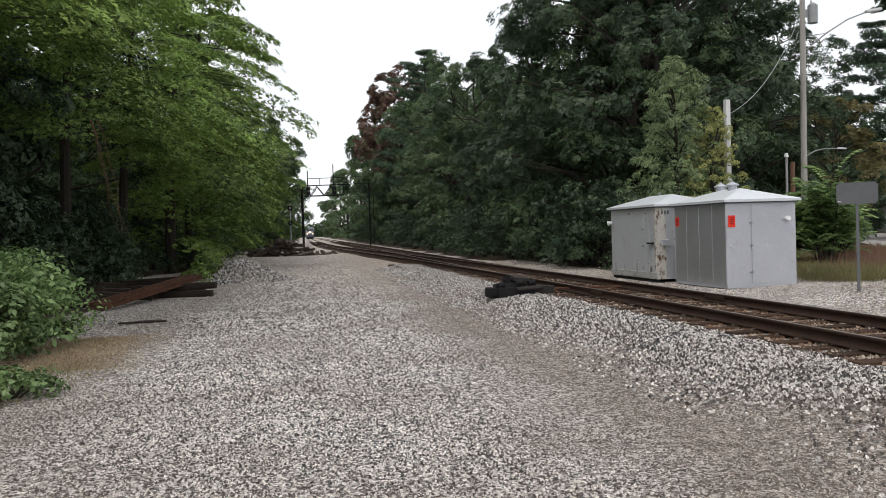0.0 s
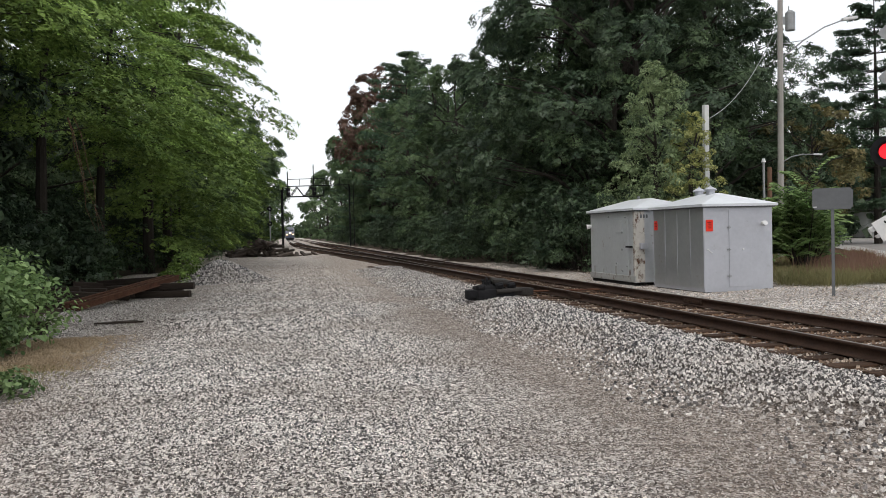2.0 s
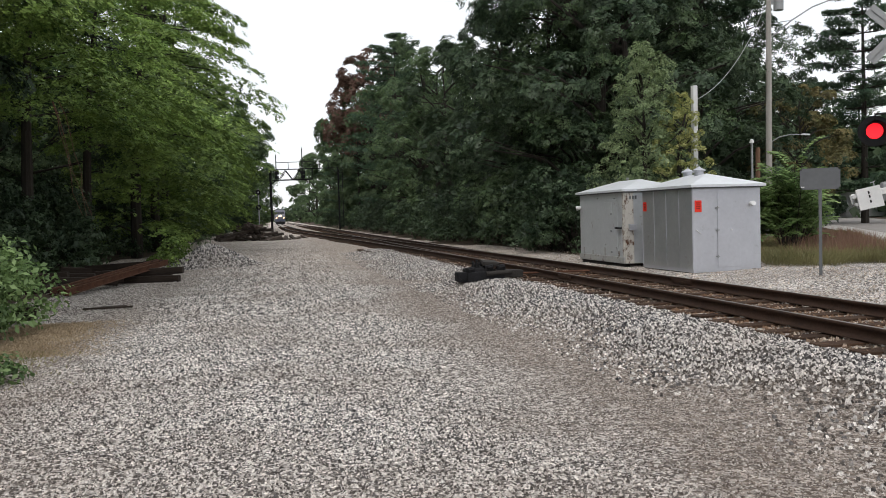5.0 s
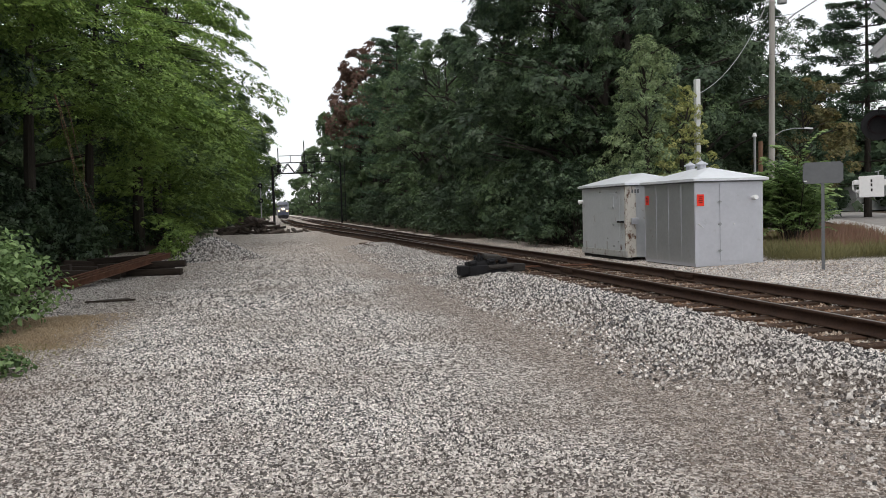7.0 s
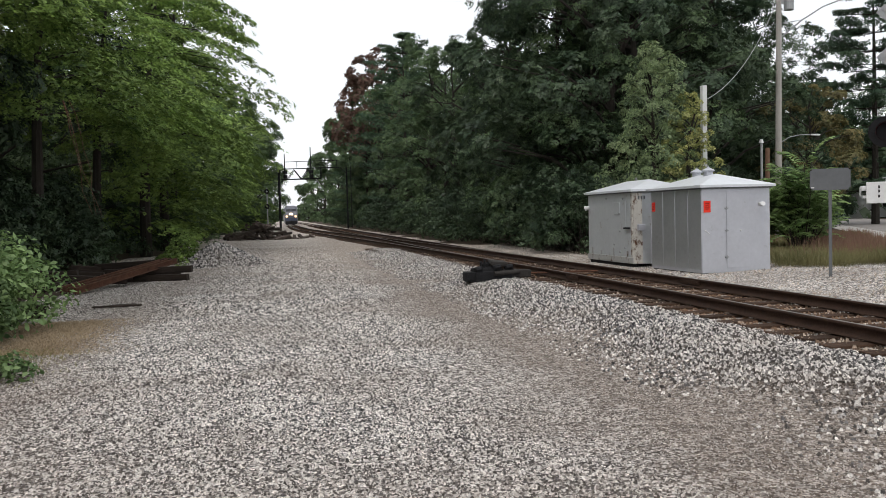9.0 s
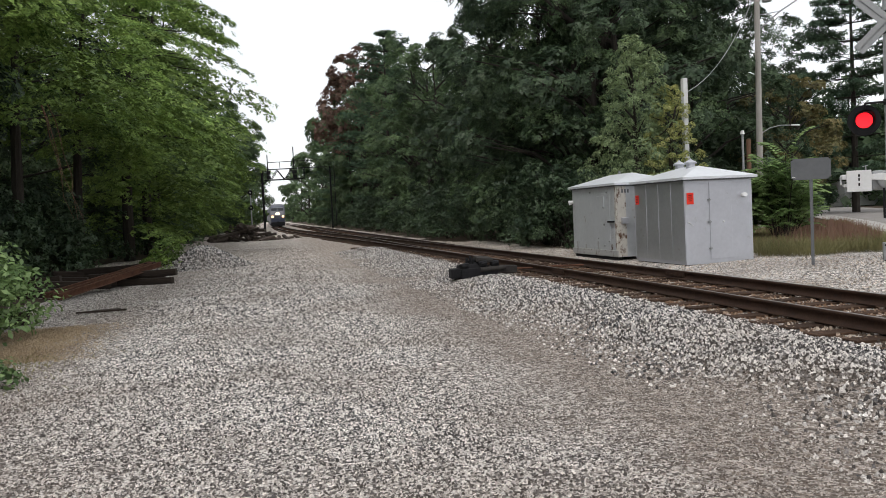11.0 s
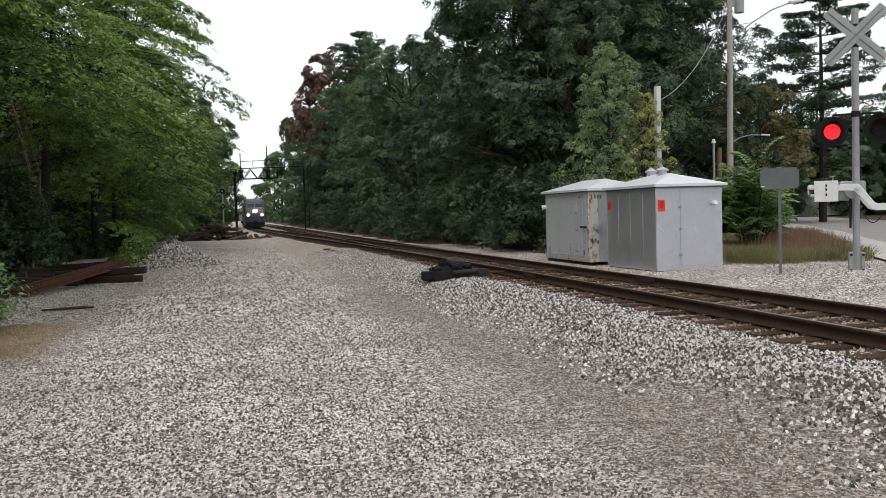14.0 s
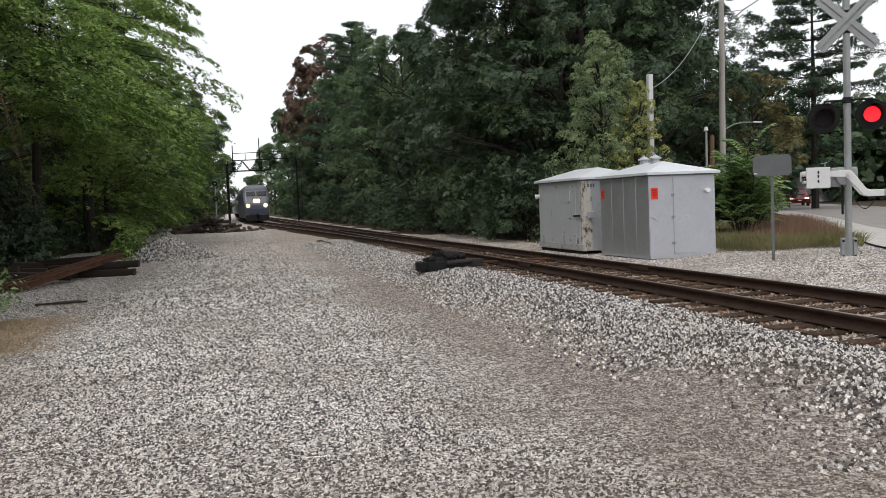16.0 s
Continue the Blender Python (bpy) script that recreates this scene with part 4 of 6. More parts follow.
    for yy, zz in ((0.6, 1.92), (1.7, 1.95), (1.2, 0.62), (0.5, 0.55)):
        bm = B()
        tube(bm, (x0 - 0.005, y0 + yy, zz), (x0 - 0.035, y0 + yy, zz), 0.028, 0.02, 10)
        part("bolt_head", bm, M_STEEL, t)
    bm = B()
    tube(bm, (x0 - 0.02, y0 + d - 0.12, 1.7), (x0 - 0.14, y0 + d - 0.05, 1.68), 0.05, 0.075)
    part("outside_lamp", bm, M_WHITE, t)
    bm = B()
    tube(bm, (0, 0.1, 0.12 + h + 0.34), (0, 0.1, 0.12 + h + 0.44), 0.035)
    part("roof_knob", bm, M_STEEL, t)
    bm = B()
    for k in range(3):
        box(bm, (0.05, 0.004, 0.10), (x0 + 0.16 + k * 0.085, y0 - 0.029, 1.93))
    part("number_bars", bm, M_GREYSIGN, t)


sheds()


# ---- crossing signal with its gate ----
def lamp_unit(parent, x, z):
    """One flashing lamp: black target disc, deep hood, always-glowing red lens and an added flap that imitates its dark
    phase.
    """
    bm = B()
    tube(bm, (x, 0.0, z), (x, 0.02, z), 0.305, 0.305, 28)
    disc = part("target_disc", bm, M_BLACK, parent, "round black backing disc")
    bm = B()
    tube(bm, (x, 0.02, z), (x, 0.20, z), 0.13, 0.09, 18)
    part("lamp_case", bm, M_BLACK, disc)
    bm = B()
    n = 20
    ring = []
    for k in range(n + 1):
        a = math.radians(-35 + 250 * k / n)
        c, s = math.cos(a), math.sin(a)
        deep = 0.10 + 0.20 * max(0, s)
        ring.append([bm.verts.new((x + r * c, y, z + r * s)) for r, y in ((0.185, 0), (0.20, -deep), (0.19, -deep), (0.175, 0))])
    for a, b in zip(ring, ring[1:]):
        for i in range(4):
            bm.faces.new((a[i], a[(i + 1) % 4], b[(i + 1) % 4], b[i]))
    bmesh.ops.recalc_face_normals(bm, faces=bm.faces)
    part("hood", bm, M_BLACK, disc)
    bm = B()
    tube(bm, (x, -0.012, z), (x, 0.0, z), 0.150, 0.155, 26)
    part("lens", bm, M_LENS, disc, "glowing red lens")
    # not a part of such a lamp: added to hide the glow between flashes
    bm = B()
    tube(bm, (0, -0.004, -0.165), (0, 0.004, -0.165), 0.162, 0.162, 26)
    flap = part("flap", bm, M_BLACK, parent, "added dark flap that stands in for the lamp going out")
    flap.matrix_basis = pose(x, -0.03, z + 0.165)
    return flap


M_LENS = glow("lit_red_lens", (1.0, 0.012, 0.022), 1.5)
M_GATERED = mat("gate_red", (0.55, 0.03, 0.03), (0.65, 0.05, 0.04), 3, 0.5)

signal = thing("crossing_signal", "galvanised level-crossing signal with crossbuck, red flashing lamps and gate", "crossing signal", pose(9.68, 15.5, 0.24, 0, 0, -24))


def build_signal():
    t = signal
    bm = B()
    tube(bm, (0, 0, 0.05), (0, 0, 5.3), 0.068, 0.068, 18)
    part("mast", bm, M_STEEL, t)
    bm = B()
    tube(bm, (0, 0, 0.0), (0, 0, 0.42), 0.105, 0.095, 8)
    for sx in (-1, 1):
        box(bm, (0.07, 0.20, 0.40), (sx * 0.11, 0, 0.21), bevel=0.01)
    base = part("mast_base", bm, M_STEEL, t)
    for sx in (-1, 1):
        for z in (0.05, 0.36):
            bm = B()
            tube(bm, (sx * 0.11, -0.10, z), (sx * 0.11, -0.14, z), 0.025, 0.025, 6)
            part("bolt", bm, M_DARK, base)
    bm = B()
    box(bm, (0.7, 0.7, 0.10), (0, 0, -0.03), bevel=0.02)
    part("footing", bm, M_CONC, t)
    for k, a in enumerate((45, -45)):
        bm = B()
        box(bm, (1.46, 0.012, 0.225), (0, -0.085 - 0.014 * k, 4.76), (0, a, 0), bevel=0.004)
        for s in (-1, 1):
            box(bm, (1.42, 0.012, 0.012), (0, -0.10 - 0.014 * k, 4.76), (0, a, 0))
        part("crossbuck_blade", bm, M_STEEL, t, "unpainted back of a crossbuck blade")
    for z in (4.56, 4.96):
        bm = B()
        tube(bm, (0, 0, z - 0.03), (0, 0, z + 0.03), 0.08, 0.08, 18)
        part("clamp", bm, M_DARK, t)
    bm = B()
    tube(bm, (-0.42, -0.05, 3.20), (0.46, -0.05, 3.20), 0.022)
    tube(bm, (-0.42, -0.05, 3.20), (-0.42, 0.08, 2.95), 0.02)
    tube(bm, (0.46, -0.05, 3.20), (0.46, 0.08, 2.95), 0.02)
    tube(bm, (0, 0, 3.14), (0, 0, 3.26), 0.085, 0.085, 18)
    part("crossarm", bm, M_DARK, t)
    fl = lamp_unit(t, -0.43, 2.87)
    fr = lamp_unit(t, 0.45, 2.89)
    # gate machine behind the mast
    bm = B()
    box(bm, (0.50, 0.34, 0.40), (-0.05, 0.24, 1.66), bevel=0.06)
    tube(bm, (-0.05, -0.05, 1.66), (-0.05, 0.2, 1.66), 0.16, 0.2, 20)
    part("gate_machine", bm, M_STEEL, t, "weathered grey gate machine case")
    bm = B()
    for i in range(8):
        a, b = i / 8, (i + 1) / 8
        tube(bm, (0.09 + 0.42 * a, -0.02, 1.25 - 0.25 * math.sin(math.pi * a)), (0.09 + 0.42 * b, -0.02, 1.25 - 0.25 * math.sin(math.pi * b)), 0.008, n=6)
    tube(bm, (-0.11, -0.03, 0.9), (-0.11, -0.03, 1.5), 0.022, n=8)
    part("cable", bm, M_BLACK, t)
    # the arm, which turns on its shaft
    arm = new("gate_arm")
    arm.parent = t
    arm["label"] = "white steel gate arm with counterweight"
    bm = B()
    prof = [(-0.62, 0.06), (0.0, 0.075), (0.06, 0.04), (0.30, -0.30), (0.36, -0.335), (0.62, -0.34), (0.62, -0.47), (0.33, -0.47), (0.24, -0.43), (0.10, -0.25), (-0.05, -0.07), (-0.62, -0.03)]
    for y in (-0.20, 0.14):
        a = [bm.verts.new((x, y, z)) for x, z in prof]
        b = [bm.verts.new((x, y + 0.045, z)) for x, z in prof]
        bm.faces.new(a), bm.faces.new(b[::-1])
        for i in range(len(prof)):
            j = (i + 1) % len(prof)
            bm.faces.new((a[j], a[i], b[i], b[j]))
    bmesh.ops.recalc_face_normals(bm, faces=bm.faces)
    bmesh.ops.bevel(bm, geom=list(bm.edges), offset=0.008, segments=1, affect="EDGES")
    part("side_frame", bm, M_WHITE, arm)
    bm = B()
    tube(bm, (0, -0.23, 0), (0, 0.22, 0), 0.055, 0.055, 18)
    tube(bm, (0, -0.25, 0), (0, -0.22, 0), 0.03, 0.03, 8)
    part("pivot", bm, M_WHITE, arm)
    bm = B()
    box(bm, (0.44, 0.05, 0.42), (-0.57, -0.245, -0.06), bevel=0.012)
    w = part("counterweight_plate", bm, M_WHITE, arm, "white counterweight plate with slots")
    for z in (0.07, -0.01, -0.11):
        bm = B()
        box(bm, (0.030, 0.006, 0.055), (-0.57, -0.273, z - 0.02))
        part("slot", bm, M_DARK, w)
    bm = B()
    box(bm, (0.14, 0.30, 0.10), (-0.81, -0.06, 0.03), bevel=0.03)
    box(bm, (0.10, 0.30, 0.06), (-0.79, -0.06, -0.14), bevel=0.02)
    tube(bm, (-0.88, -0.1, 0.04), (-0.88, -0.1, -0.12), 0.018)
    part("end_bracket", bm, M_WHITE, arm)
    bm = B()
    tube(bm, (-0.44, -0.2, 0.14), (-0.44, -0.2, 0.24), 0.014, 0.008)
    tube(bm, (-0.50, -0.2, 0.22), (-0.40, -0.2, 0.24), 0.008)
    part("pin", bm, M_STEEL, arm)
    bm = B()
    box(bm, (0.14, 0.10, 0.14), (0.68, -0.02, -0.40), bevel=0.01)
    part("arm_clamp", bm, M_STEEL, arm)
    for i in range(10):
        bm = B()
        box(bm, (0.46, 0.035, 0.11 - 0.004 * i), (0.98 + i * 0.46, -0.02, -0.40), bevel=0.004)
        part("stripe", bm, M_GATERED if i % 2 == 0 else M_WHITE, arm)
    arm.matrix_basis = pose(-0.02, -0.12, 1.72)
    return fl, fr, arm


FLAP_L, FLAP_R, GATE = build_signal()


# ---- small sign ----
def build_sign():
    t = thing("sign_post", "plain grey back of a rectangular sign on a steel post", "sign", pose(8.28, 15.9, 0.2, 0, 0, -24))
    bm = B()
    box(bm, (0.74, 0.006, 0.43), (0, -0.03, 2.0), bevel=0.0)
    vert = [e for e in bm.edges if abs(e.verts[0].co.y - e.verts[1].co.y) > 0.003]
    bmesh.ops.bevel(bm, geom=vert, offset=0.035, segments=4, affect="EDGES")
    part("plate", bm, M_GREYSIGN, t)
    bm = B()
    box(bm, (0.06, 0.03, 2.25), (0, 0, 1.0), bevel=0.004)
    part("post", bm, M_GREYSIGN, t)
    bm = B()
    box(bm, (0.06, 0.003, 0.02), (-0.32, -0.036, 1.84))
    part("sticker", bm, M_WHITE, t)


build_sign()


# ---- switch machine ----
M_DUSTY = mat("dusty_iron", (0.022, 0.02, 0.019), (0.055, 0.05, 0.046), 5, 0.8, 0.1, 0.2)


def build_switch():
    t = thing("switch_machine", "black cast-iron electric switch machine beside the rail", "switch machine", pose(1.78, 18.9, 0.05, 0, 0, 8) @ Matrix.Scale(1.12, 4))
    bm = B()
    box(bm, (0.80, 0.5, 0.22), (-0.1, 0, 0.15), bevel=0.03)
    part("body", bm, M_BLACK, t)
    bm = B()
    tube(bm, (-0.52, 0, 0.17), (0.05, 0, 0.20), 0.16, 0.19, 16)
    part("motor", bm, M_BLACK, t)
    bm = B()
    box(bm, (0.36, 0.38, 0.10), (0.04, 0.02, 0.42), (4, 6, 0), bevel=0.03)
    part("lid", bm, M_DUSTY, t, "dusty grey-brown lid")
    for x, y, z, r in ((-0.42, -0.16, 0.30, 20), (-0.02, -0.20, 0.34, -14), (0.24, -0.15, 0.33, 9), (-0.2, 0.14, 0.36, 30)):
        bm = B()
        box(bm, (0.17, 0.13, 0.12), (x, y, z), (6, -8, r), bevel=0.02)
        tube(bm, (x - 0.05, y - 0.08, z), (x + 0.06, y - 0.09, z + 0.02), 0.025, 0.025, 8)
        part("cover_plate", bm, M_BLACK, t)
    for x, h in ((-0.34, 0.14), (-0.26, 0.17), (-0.2, 0.12)):
        bm = B()
        tube(bm, (x, -0.05, 0.30), (x, -0.05, 0.30 + h), 0.035, 0.02, 10)
        tube(bm, (x, -0.05, 0.30 + h), (x + 0.02, -0.05, 0.33 + h), 0.04, 0.03, 10)
        part("terminal", bm, M_BLACK, t)
    bm = B()
    box(bm, (0.62, 0.20, 0.16), (0.42, -0.06, 0.20), (0, 4, 0), bevel=0.02)
    part("gear_case", bm, M_DUSTY, t, "dusty brown gear case")
    for k, y in enumerate((0.12, -0.02)):
        bm = B()
        tube(bm, (0.5, y, 0.18), (2.3, y + 0.1, 0.16), 0.015, 0.015, 8)
        part("throw_rod", bm, M_RUST, t)
    bm = B()
    box(bm, (0.26, 0.3, 0.2), (-0.58, -0.05, 0.16), bevel=0.03)
    tube(bm, (-0.58, -0.22, 0.18), (-0.58, 0.2, 0.18), 0.08, 0.08, 12)
    part("junction_box", bm, M_BLACK, t)
    bm = B()
    tube(bm, (-0.1, -0.27, 0.22), (0.45, -0.22, 0.24), 0.05, 0.05, 10)
    part("conduit", bm, M_DUSTY, t)
    for y in (-0.25, 0.25):
        bm = B()
        box(bm, (2.3, 0.22, 0.14), (0.95, y, -0.06), bevel=0.01)
        part("head_sleeper", bm, M_TIE, t)


build_switch()


# ---- poles and wires ----
def build_poles():
    t = thing("utility_pole", "tall weathered wooden utility pole with a transformer and street lamp", "utility pole", pose(14.53, 32, 0.1, 0, 0.6, 0))
    bm = B()
    tube(bm, (0, 0, -0.3), (0, 0, 11.4), 0.135, 0.10, 14)
    part("pole", bm, M_POLE, t)
    bm = B()
    tube(bm, (0.36, -0.1, 9.4), (0.36, -0.1, 10.1), 0.19, 0.19, 16)
    tube(bm, (0.36, -0.1, 10.1), (0.36, -0.1, 10.2), 0.19, 0.08, 16)
    tube(bm, (0.3, -0.1, 10.2), (0.3, -0.1, 10.36), 0.03, 0.02, 8)
    box(bm, (0.2, 0.06, 0.3), (0.15, -0.05, 9.8))
    part("transformer", bm, M_STEEL, t, "grey can-shaped transformer")
    bm = B()
    limb(bm, [Vector(p) for p in ((0.1, 0, 8.35), (0.9, -0.1, 9.0), (1.7, -0.2, 9.5), (2.4, -0.3, 9.75))], 0.03, 0.025, 8)
    tube(bm, (0.1, 0, 8.9), (0.9, -0.1, 9.0), 0.015)
    arm = part("lamp_arm", bm, M_STEEL, t)
    bm = B()
    box(bm, (0.62, 0.22, 0.12), (2.65, -0.32, 9.80), (0, -8, 0), bevel=0.04)
    part("lamp_head", bm, M_WHITE, arm)
    bm = B()
    limb(bm, [Vector(p) for p in ((0.1, 0, 4.15), (0.4, -0.1, 4.34), (0.8, -0.2, 4.42), (1.25, -0.3, 4.40))], 0.022, 0.018, 8)
    arm = part("lamp_arm", bm, M_STEEL, t)
    bm = B()
    box(bm, (0.34, 0.12, 0.06), (1.35, -0.32, 4.40), (0, 3, 0), bevel=0.02)
    part("lamp_head", bm, M_WHITE, arm)
    t = thing("stub_post", "pale square post standing among the birches", "post", pose(9.36, 26.0, 0.1))
    bm = B()
    box(bm, (0.16, 0.16, 5.7), (0, 0, 2.72), (0, 0.3, 12), bevel=0.012)
    part("post", bm, M_WHITE, t)
    t = thing("service_post", "thin metal service post with a white cap", "post", pose(13.0, 30, 0.1))
    bm = B()
    tube(bm, (0, 0, 0), (0, 0, 4.0), 0.045, 0.045, 10)
    part("pipe", bm, M_STEEL, t)
    bm = B()
    tube(bm, (0, 0, 3.98), (0, 0, 4.12), 0.09, 0.05, 12)
    part("cap", bm, M_WHITE, t)
    t = thing("brown_post", "short brown wooden pole beside the road", "post", pose(13.55, 30.8, 0.1, 0, 0.5, 0))
    bm = B()
    tube(bm, (0, 0, -0.2), (0, 0, 3.85), 0.10, 0.085, 12)
    part("pole", bm, M_BROWNPOLE, t)

    def wire(a, b, sag, label, r=0.012, material=M_BLACK):
        bm = B()
        a, b = Vector(a), Vector(b)
        pts = [a.lerp(b, i / 14) - Vector((0, 0, sag * 4 * (i / 14) * (1 - i / 14))) for i in range(15)]
        limb(bm, pts, r, r, 5)
        me = bpy.data.meshes.new("overhead_wire")
        bm.to_mesh(me)
        bm.free()
        me.materials.append(material)
        tagged(new("overhead_wire", me), label, "wire")
    wire((14.45, 31.9, 9.7), (9.42, 26.0, 5.2), 0.6, "pale grey service wire sagging between the poles", 0.012, M_STEEL)
    wire((14.53, 31.9, 7.5), (40, 40, 10.2), 0.8, "black overhead wire along the road")


build_poles()


# ---- signal bridge over the tracks ----
def build_gantry():
    Y = 110.0
    t = thing("signal_bridge", "dark steel lattice signal bridge spanning both tracks", "signal bridge", pose(-14.25, Y, 0.1))
    xl, xr, xm = -4.75, 4.45, 0.95
    def bar(name, p, q, r=0.06):
        bm = B()
        tube(bm, p, q, r, r, 6)
        return part(name, bm, M_BLACK, t)
    for y in (-0.45, 0.45):
        bar("post", (xl, y, 0), (xl, y, 8.3), 0.085)
        bar("post", (xr, y, 0), (xr, y, 8.5), 0.07)
        bar("chord", (xl - 0.05, y, 8.42), (xr + 0.1, y, 8.5), 0.035)
        bar("chord", (xl + 0.3, y, 7.0), (xm, y, 7.05), 0.05)
        knots = (-3.58, -2.68, -1.72, -0.74, -0.22)
        for i, (a, b) in enumerate(zip(knots, knots[1:])):
            bar("diagonal", (a, y, 7.0 if i % 2 == 0 else 8.3), (b, y, 8.3 if i % 2 == 0 else 7.0), 0.05)
        bar("tie", (xm, y, 7.05), (xm, y, 8.45), 0.045)
    for z in (1, 2.4, 3.8, 5.2, 6.6):
        bar("lacing", (xl, -0.45, z), (xl, 0.45, z + 1.2), 0.04)
        bar("lacing", (xr, -0.45, z), (xr, 0.45, z + 1.2), 0.04)
    bar("handrail", (-3.84, -0.5, 9.35), (xr + 0.62, -0.5, 9.45), 0.04)
    bar("ladder_rail", (xr + 0.6, -0.5, 0.2), (xr + 0.6, -0.5, 9.45), 0.05)
    for k in range(14):
        bar("rung", (xr, -0.5, 0.6 + k * 0.6), (xr + 0.6, -0.5, 0.6 + k * 0.6), 0.02)
    bar("brace", (xl, -0.45, 6.35), (xl + 0.8, -0.45, 7.0), 0.06)
    bar("brace", (xr, -0.45, 7.6), (xr - 0.8, -0.45, 8.4), 0.05)
    for x in (-2.2, 2.0, 3.2):
        bar("stanchion", (x, -0.5, 8.4), (x, -0.5, 9.4), 0.04)
    for x, z1 in ((-3.84, 10.4), (-0.32, 11.3)):
        bar("signal_mast", (x, -0.6, 7.0), (x, -0.6, z1), 0.07)
        for z in (7.35, 7.95):
            bm = B()
            box(bm, (0.34, 0.3, 0.45), (x, -0.75, z), bevel=0.06)
            box(bm, (0.5, 0.04, 0.5), (x + 0.1, -0.62, z), bevel=0.1)
            part("signal_head", bm, M_BLACK, t)
    bm = B()
    box(bm, (4.6, 0.9, 0.05), (-1.7, -0.1, 6.96))
    part("walkway", bm, M_BLACK, t)
    # wayside signal at the edge of the wood
    t = thing("wayside_signal", "slim grey wayside signal mast with two heads", "railway signal", pose(-16.2, 86, 0.1))
    bm = B()
    tube(bm, (0, 0, 0), (0, 0, 5.0), 0.07, 0.06, 8)
    part("mast", bm, M_STEEL, t)
    for z in (3.0, 4.6):
        bm = B()
        tube(bm, (0, -0.1, z), (0, -0.14, z), 0.26, 0.26, 16)
        box(bm, (0.25, 0.3, 0.4), (0, 0.05, z), bevel=0.03)
        part("signal_head", bm, M_BLACK, t)
        bm = B()
        tube(bm, (0.02, -0.16, z), (0.02, -0.14, z), 0.09, 0.09, 12)
        part("lens", bm, M_STEEL, t)


build_gantry()


# ---- train ----
M_BEAM = glow("lit_headlight", (1.0, 0.80, 0.52), 2.8)
M_DITCH = glow("lit_ditch_light", (1.0, 0.62, 0.34), 2.1)
M_MAROON = mat("dark_red_stripe", (0.09, 0.032, 0.026), (0.13, 0.042, 0.032), 2, 0.5)


def build_loco():
    """A streamlined diesel; its nose is at the origin and points to -y, the railhead is z = 0."""
    t = thing("locomotive", "silver and slate-blue diesel locomotive with bright headlights", "train")
    # the body as a lofted row of cross-sections from the nose back
    secs = [(0.0, 1.30, 0.55, 2.05), (0.08, 1.42, 0.50, 2.30), (0.45, 1.49, 0.50, 2.90), (1.15, 1.50, 0.50, 3.85), (1.45, 1.50, 0.50, 4.20), (2.0, 1.50, 0.50, 4.50), (20.5, 1.50, 0.50, 4.50)]
    bm = B()
    rows = []
    for y, w, z0, z1 in secs:
        c = 0.30 if z1 > 3 else 0.14
        pts = [(-w, z0), (-w, z1 - c * 1.6), (-w + c, z1 - c * 0.35), (-w + 2.4 * c, z1), (w - 2.4 * c, z1), (w - c, z1 - c * 0.35), (w, z1 - c * 1.6), (w, z0)]
        rows.append([bm.verts.new((x, y, z)) for x, z in pts])
    for a, b in zip(rows, rows[1:]):
        for i in range(8):
            bm.faces.new((a[i], a[(i + 1) % 8], b[(i + 1) % 8], b[i]))
    bm.faces.new(rows[0]), bm.faces.new(rows[-1][::-1])
    bmesh.ops.recalc_face_normals(bm, faces=bm.faces)
    part("body", bm, M_TRAIN, t)
    for sx in (-1, 1):
        bm = B()
        box(bm, (1.12, 0.03, 0.62), (sx * 0.62, 0.80, 3.42), (-36.4, 0, 0), bevel=0.05)
        part("windscreen", bm, M_GLASS, t)
    bm = B()
    box(bm, (2.3, 0.05, 0.30), (0, 1.28, 3.97), (-50, 0, 0), bevel=0.02)
    part("brow", bm, M_BLUE, t, "slate-blue brow over the windscreen")
    bm = B()
    box(bm, (2.55, 0.05, 0.66), (0, -0.02, 1.30), bevel=0.03)
    part("nose_band", bm, M_BLUE, t)
    for sx in (-1, 1):
        bm = B()
        box(bm, (0.02, 17.5, 1.1), (sx * 1.505, 11.5, 2.9))
        part("side_band", bm, M_BLUE, t)
        bm = B()
        box(bm, (0.02, 17.5, 0.16), (sx * 1.506, 11.5, 2.2))
        part("side_stripe", bm, M_MAROON, t)
    bm = B()
    box(bm, (0.92, 0.10, 0.54), (0, 0.19, 2.55), bevel=0.08)
    hb = part("headlight_box", bm, M_BLACK, t)
    for sx in (-1, 1):
        bm = B()
        tube(bm, (sx * 0.17, 0.06 + 0.004 * sx, 2.55), (sx * 0.17, 0.15, 2.55), 0.25, 0.255, 20)
        part("headlight", bm, M_BEAM, hb, "glaring headlight")
    for sx in (-1, 1):
        bm = B()
        tube(bm, (sx * 1.03, -0.10, 1.98), (sx * 1.03, 0.02, 1.98), 0.24, 0.25, 16)
        part("ditch_light", bm, M_DITCH, t, "glowing ditch light")
    bm = B()
    v = [bm.verts.new(p) for p in ((-1.35, -0.25, 0.85), (1.35, -0.25, 0.85), (1.30, -0.55, 0.12), (-1.30, -0.55, 0.12), (-1.35, 0.6, 0.85), (1.35, 0.6, 0.85), (1.3, 0.6, 0.12), (-1.3, 0.6, 0.12))]
    for f in ((0, 1, 2, 3), (4, 7, 6, 5), (0, 4, 5, 1), (3, 2, 6, 7), (0, 3, 7, 4), (1, 5, 6, 2)):
        bm.faces.new([v[i] for i in f])
    bmesh.ops.recalc_face_normals(bm, faces=bm.faces)
    part("pilot", bm, M_BLACK, t, "black pilot plough")
    bm = B()
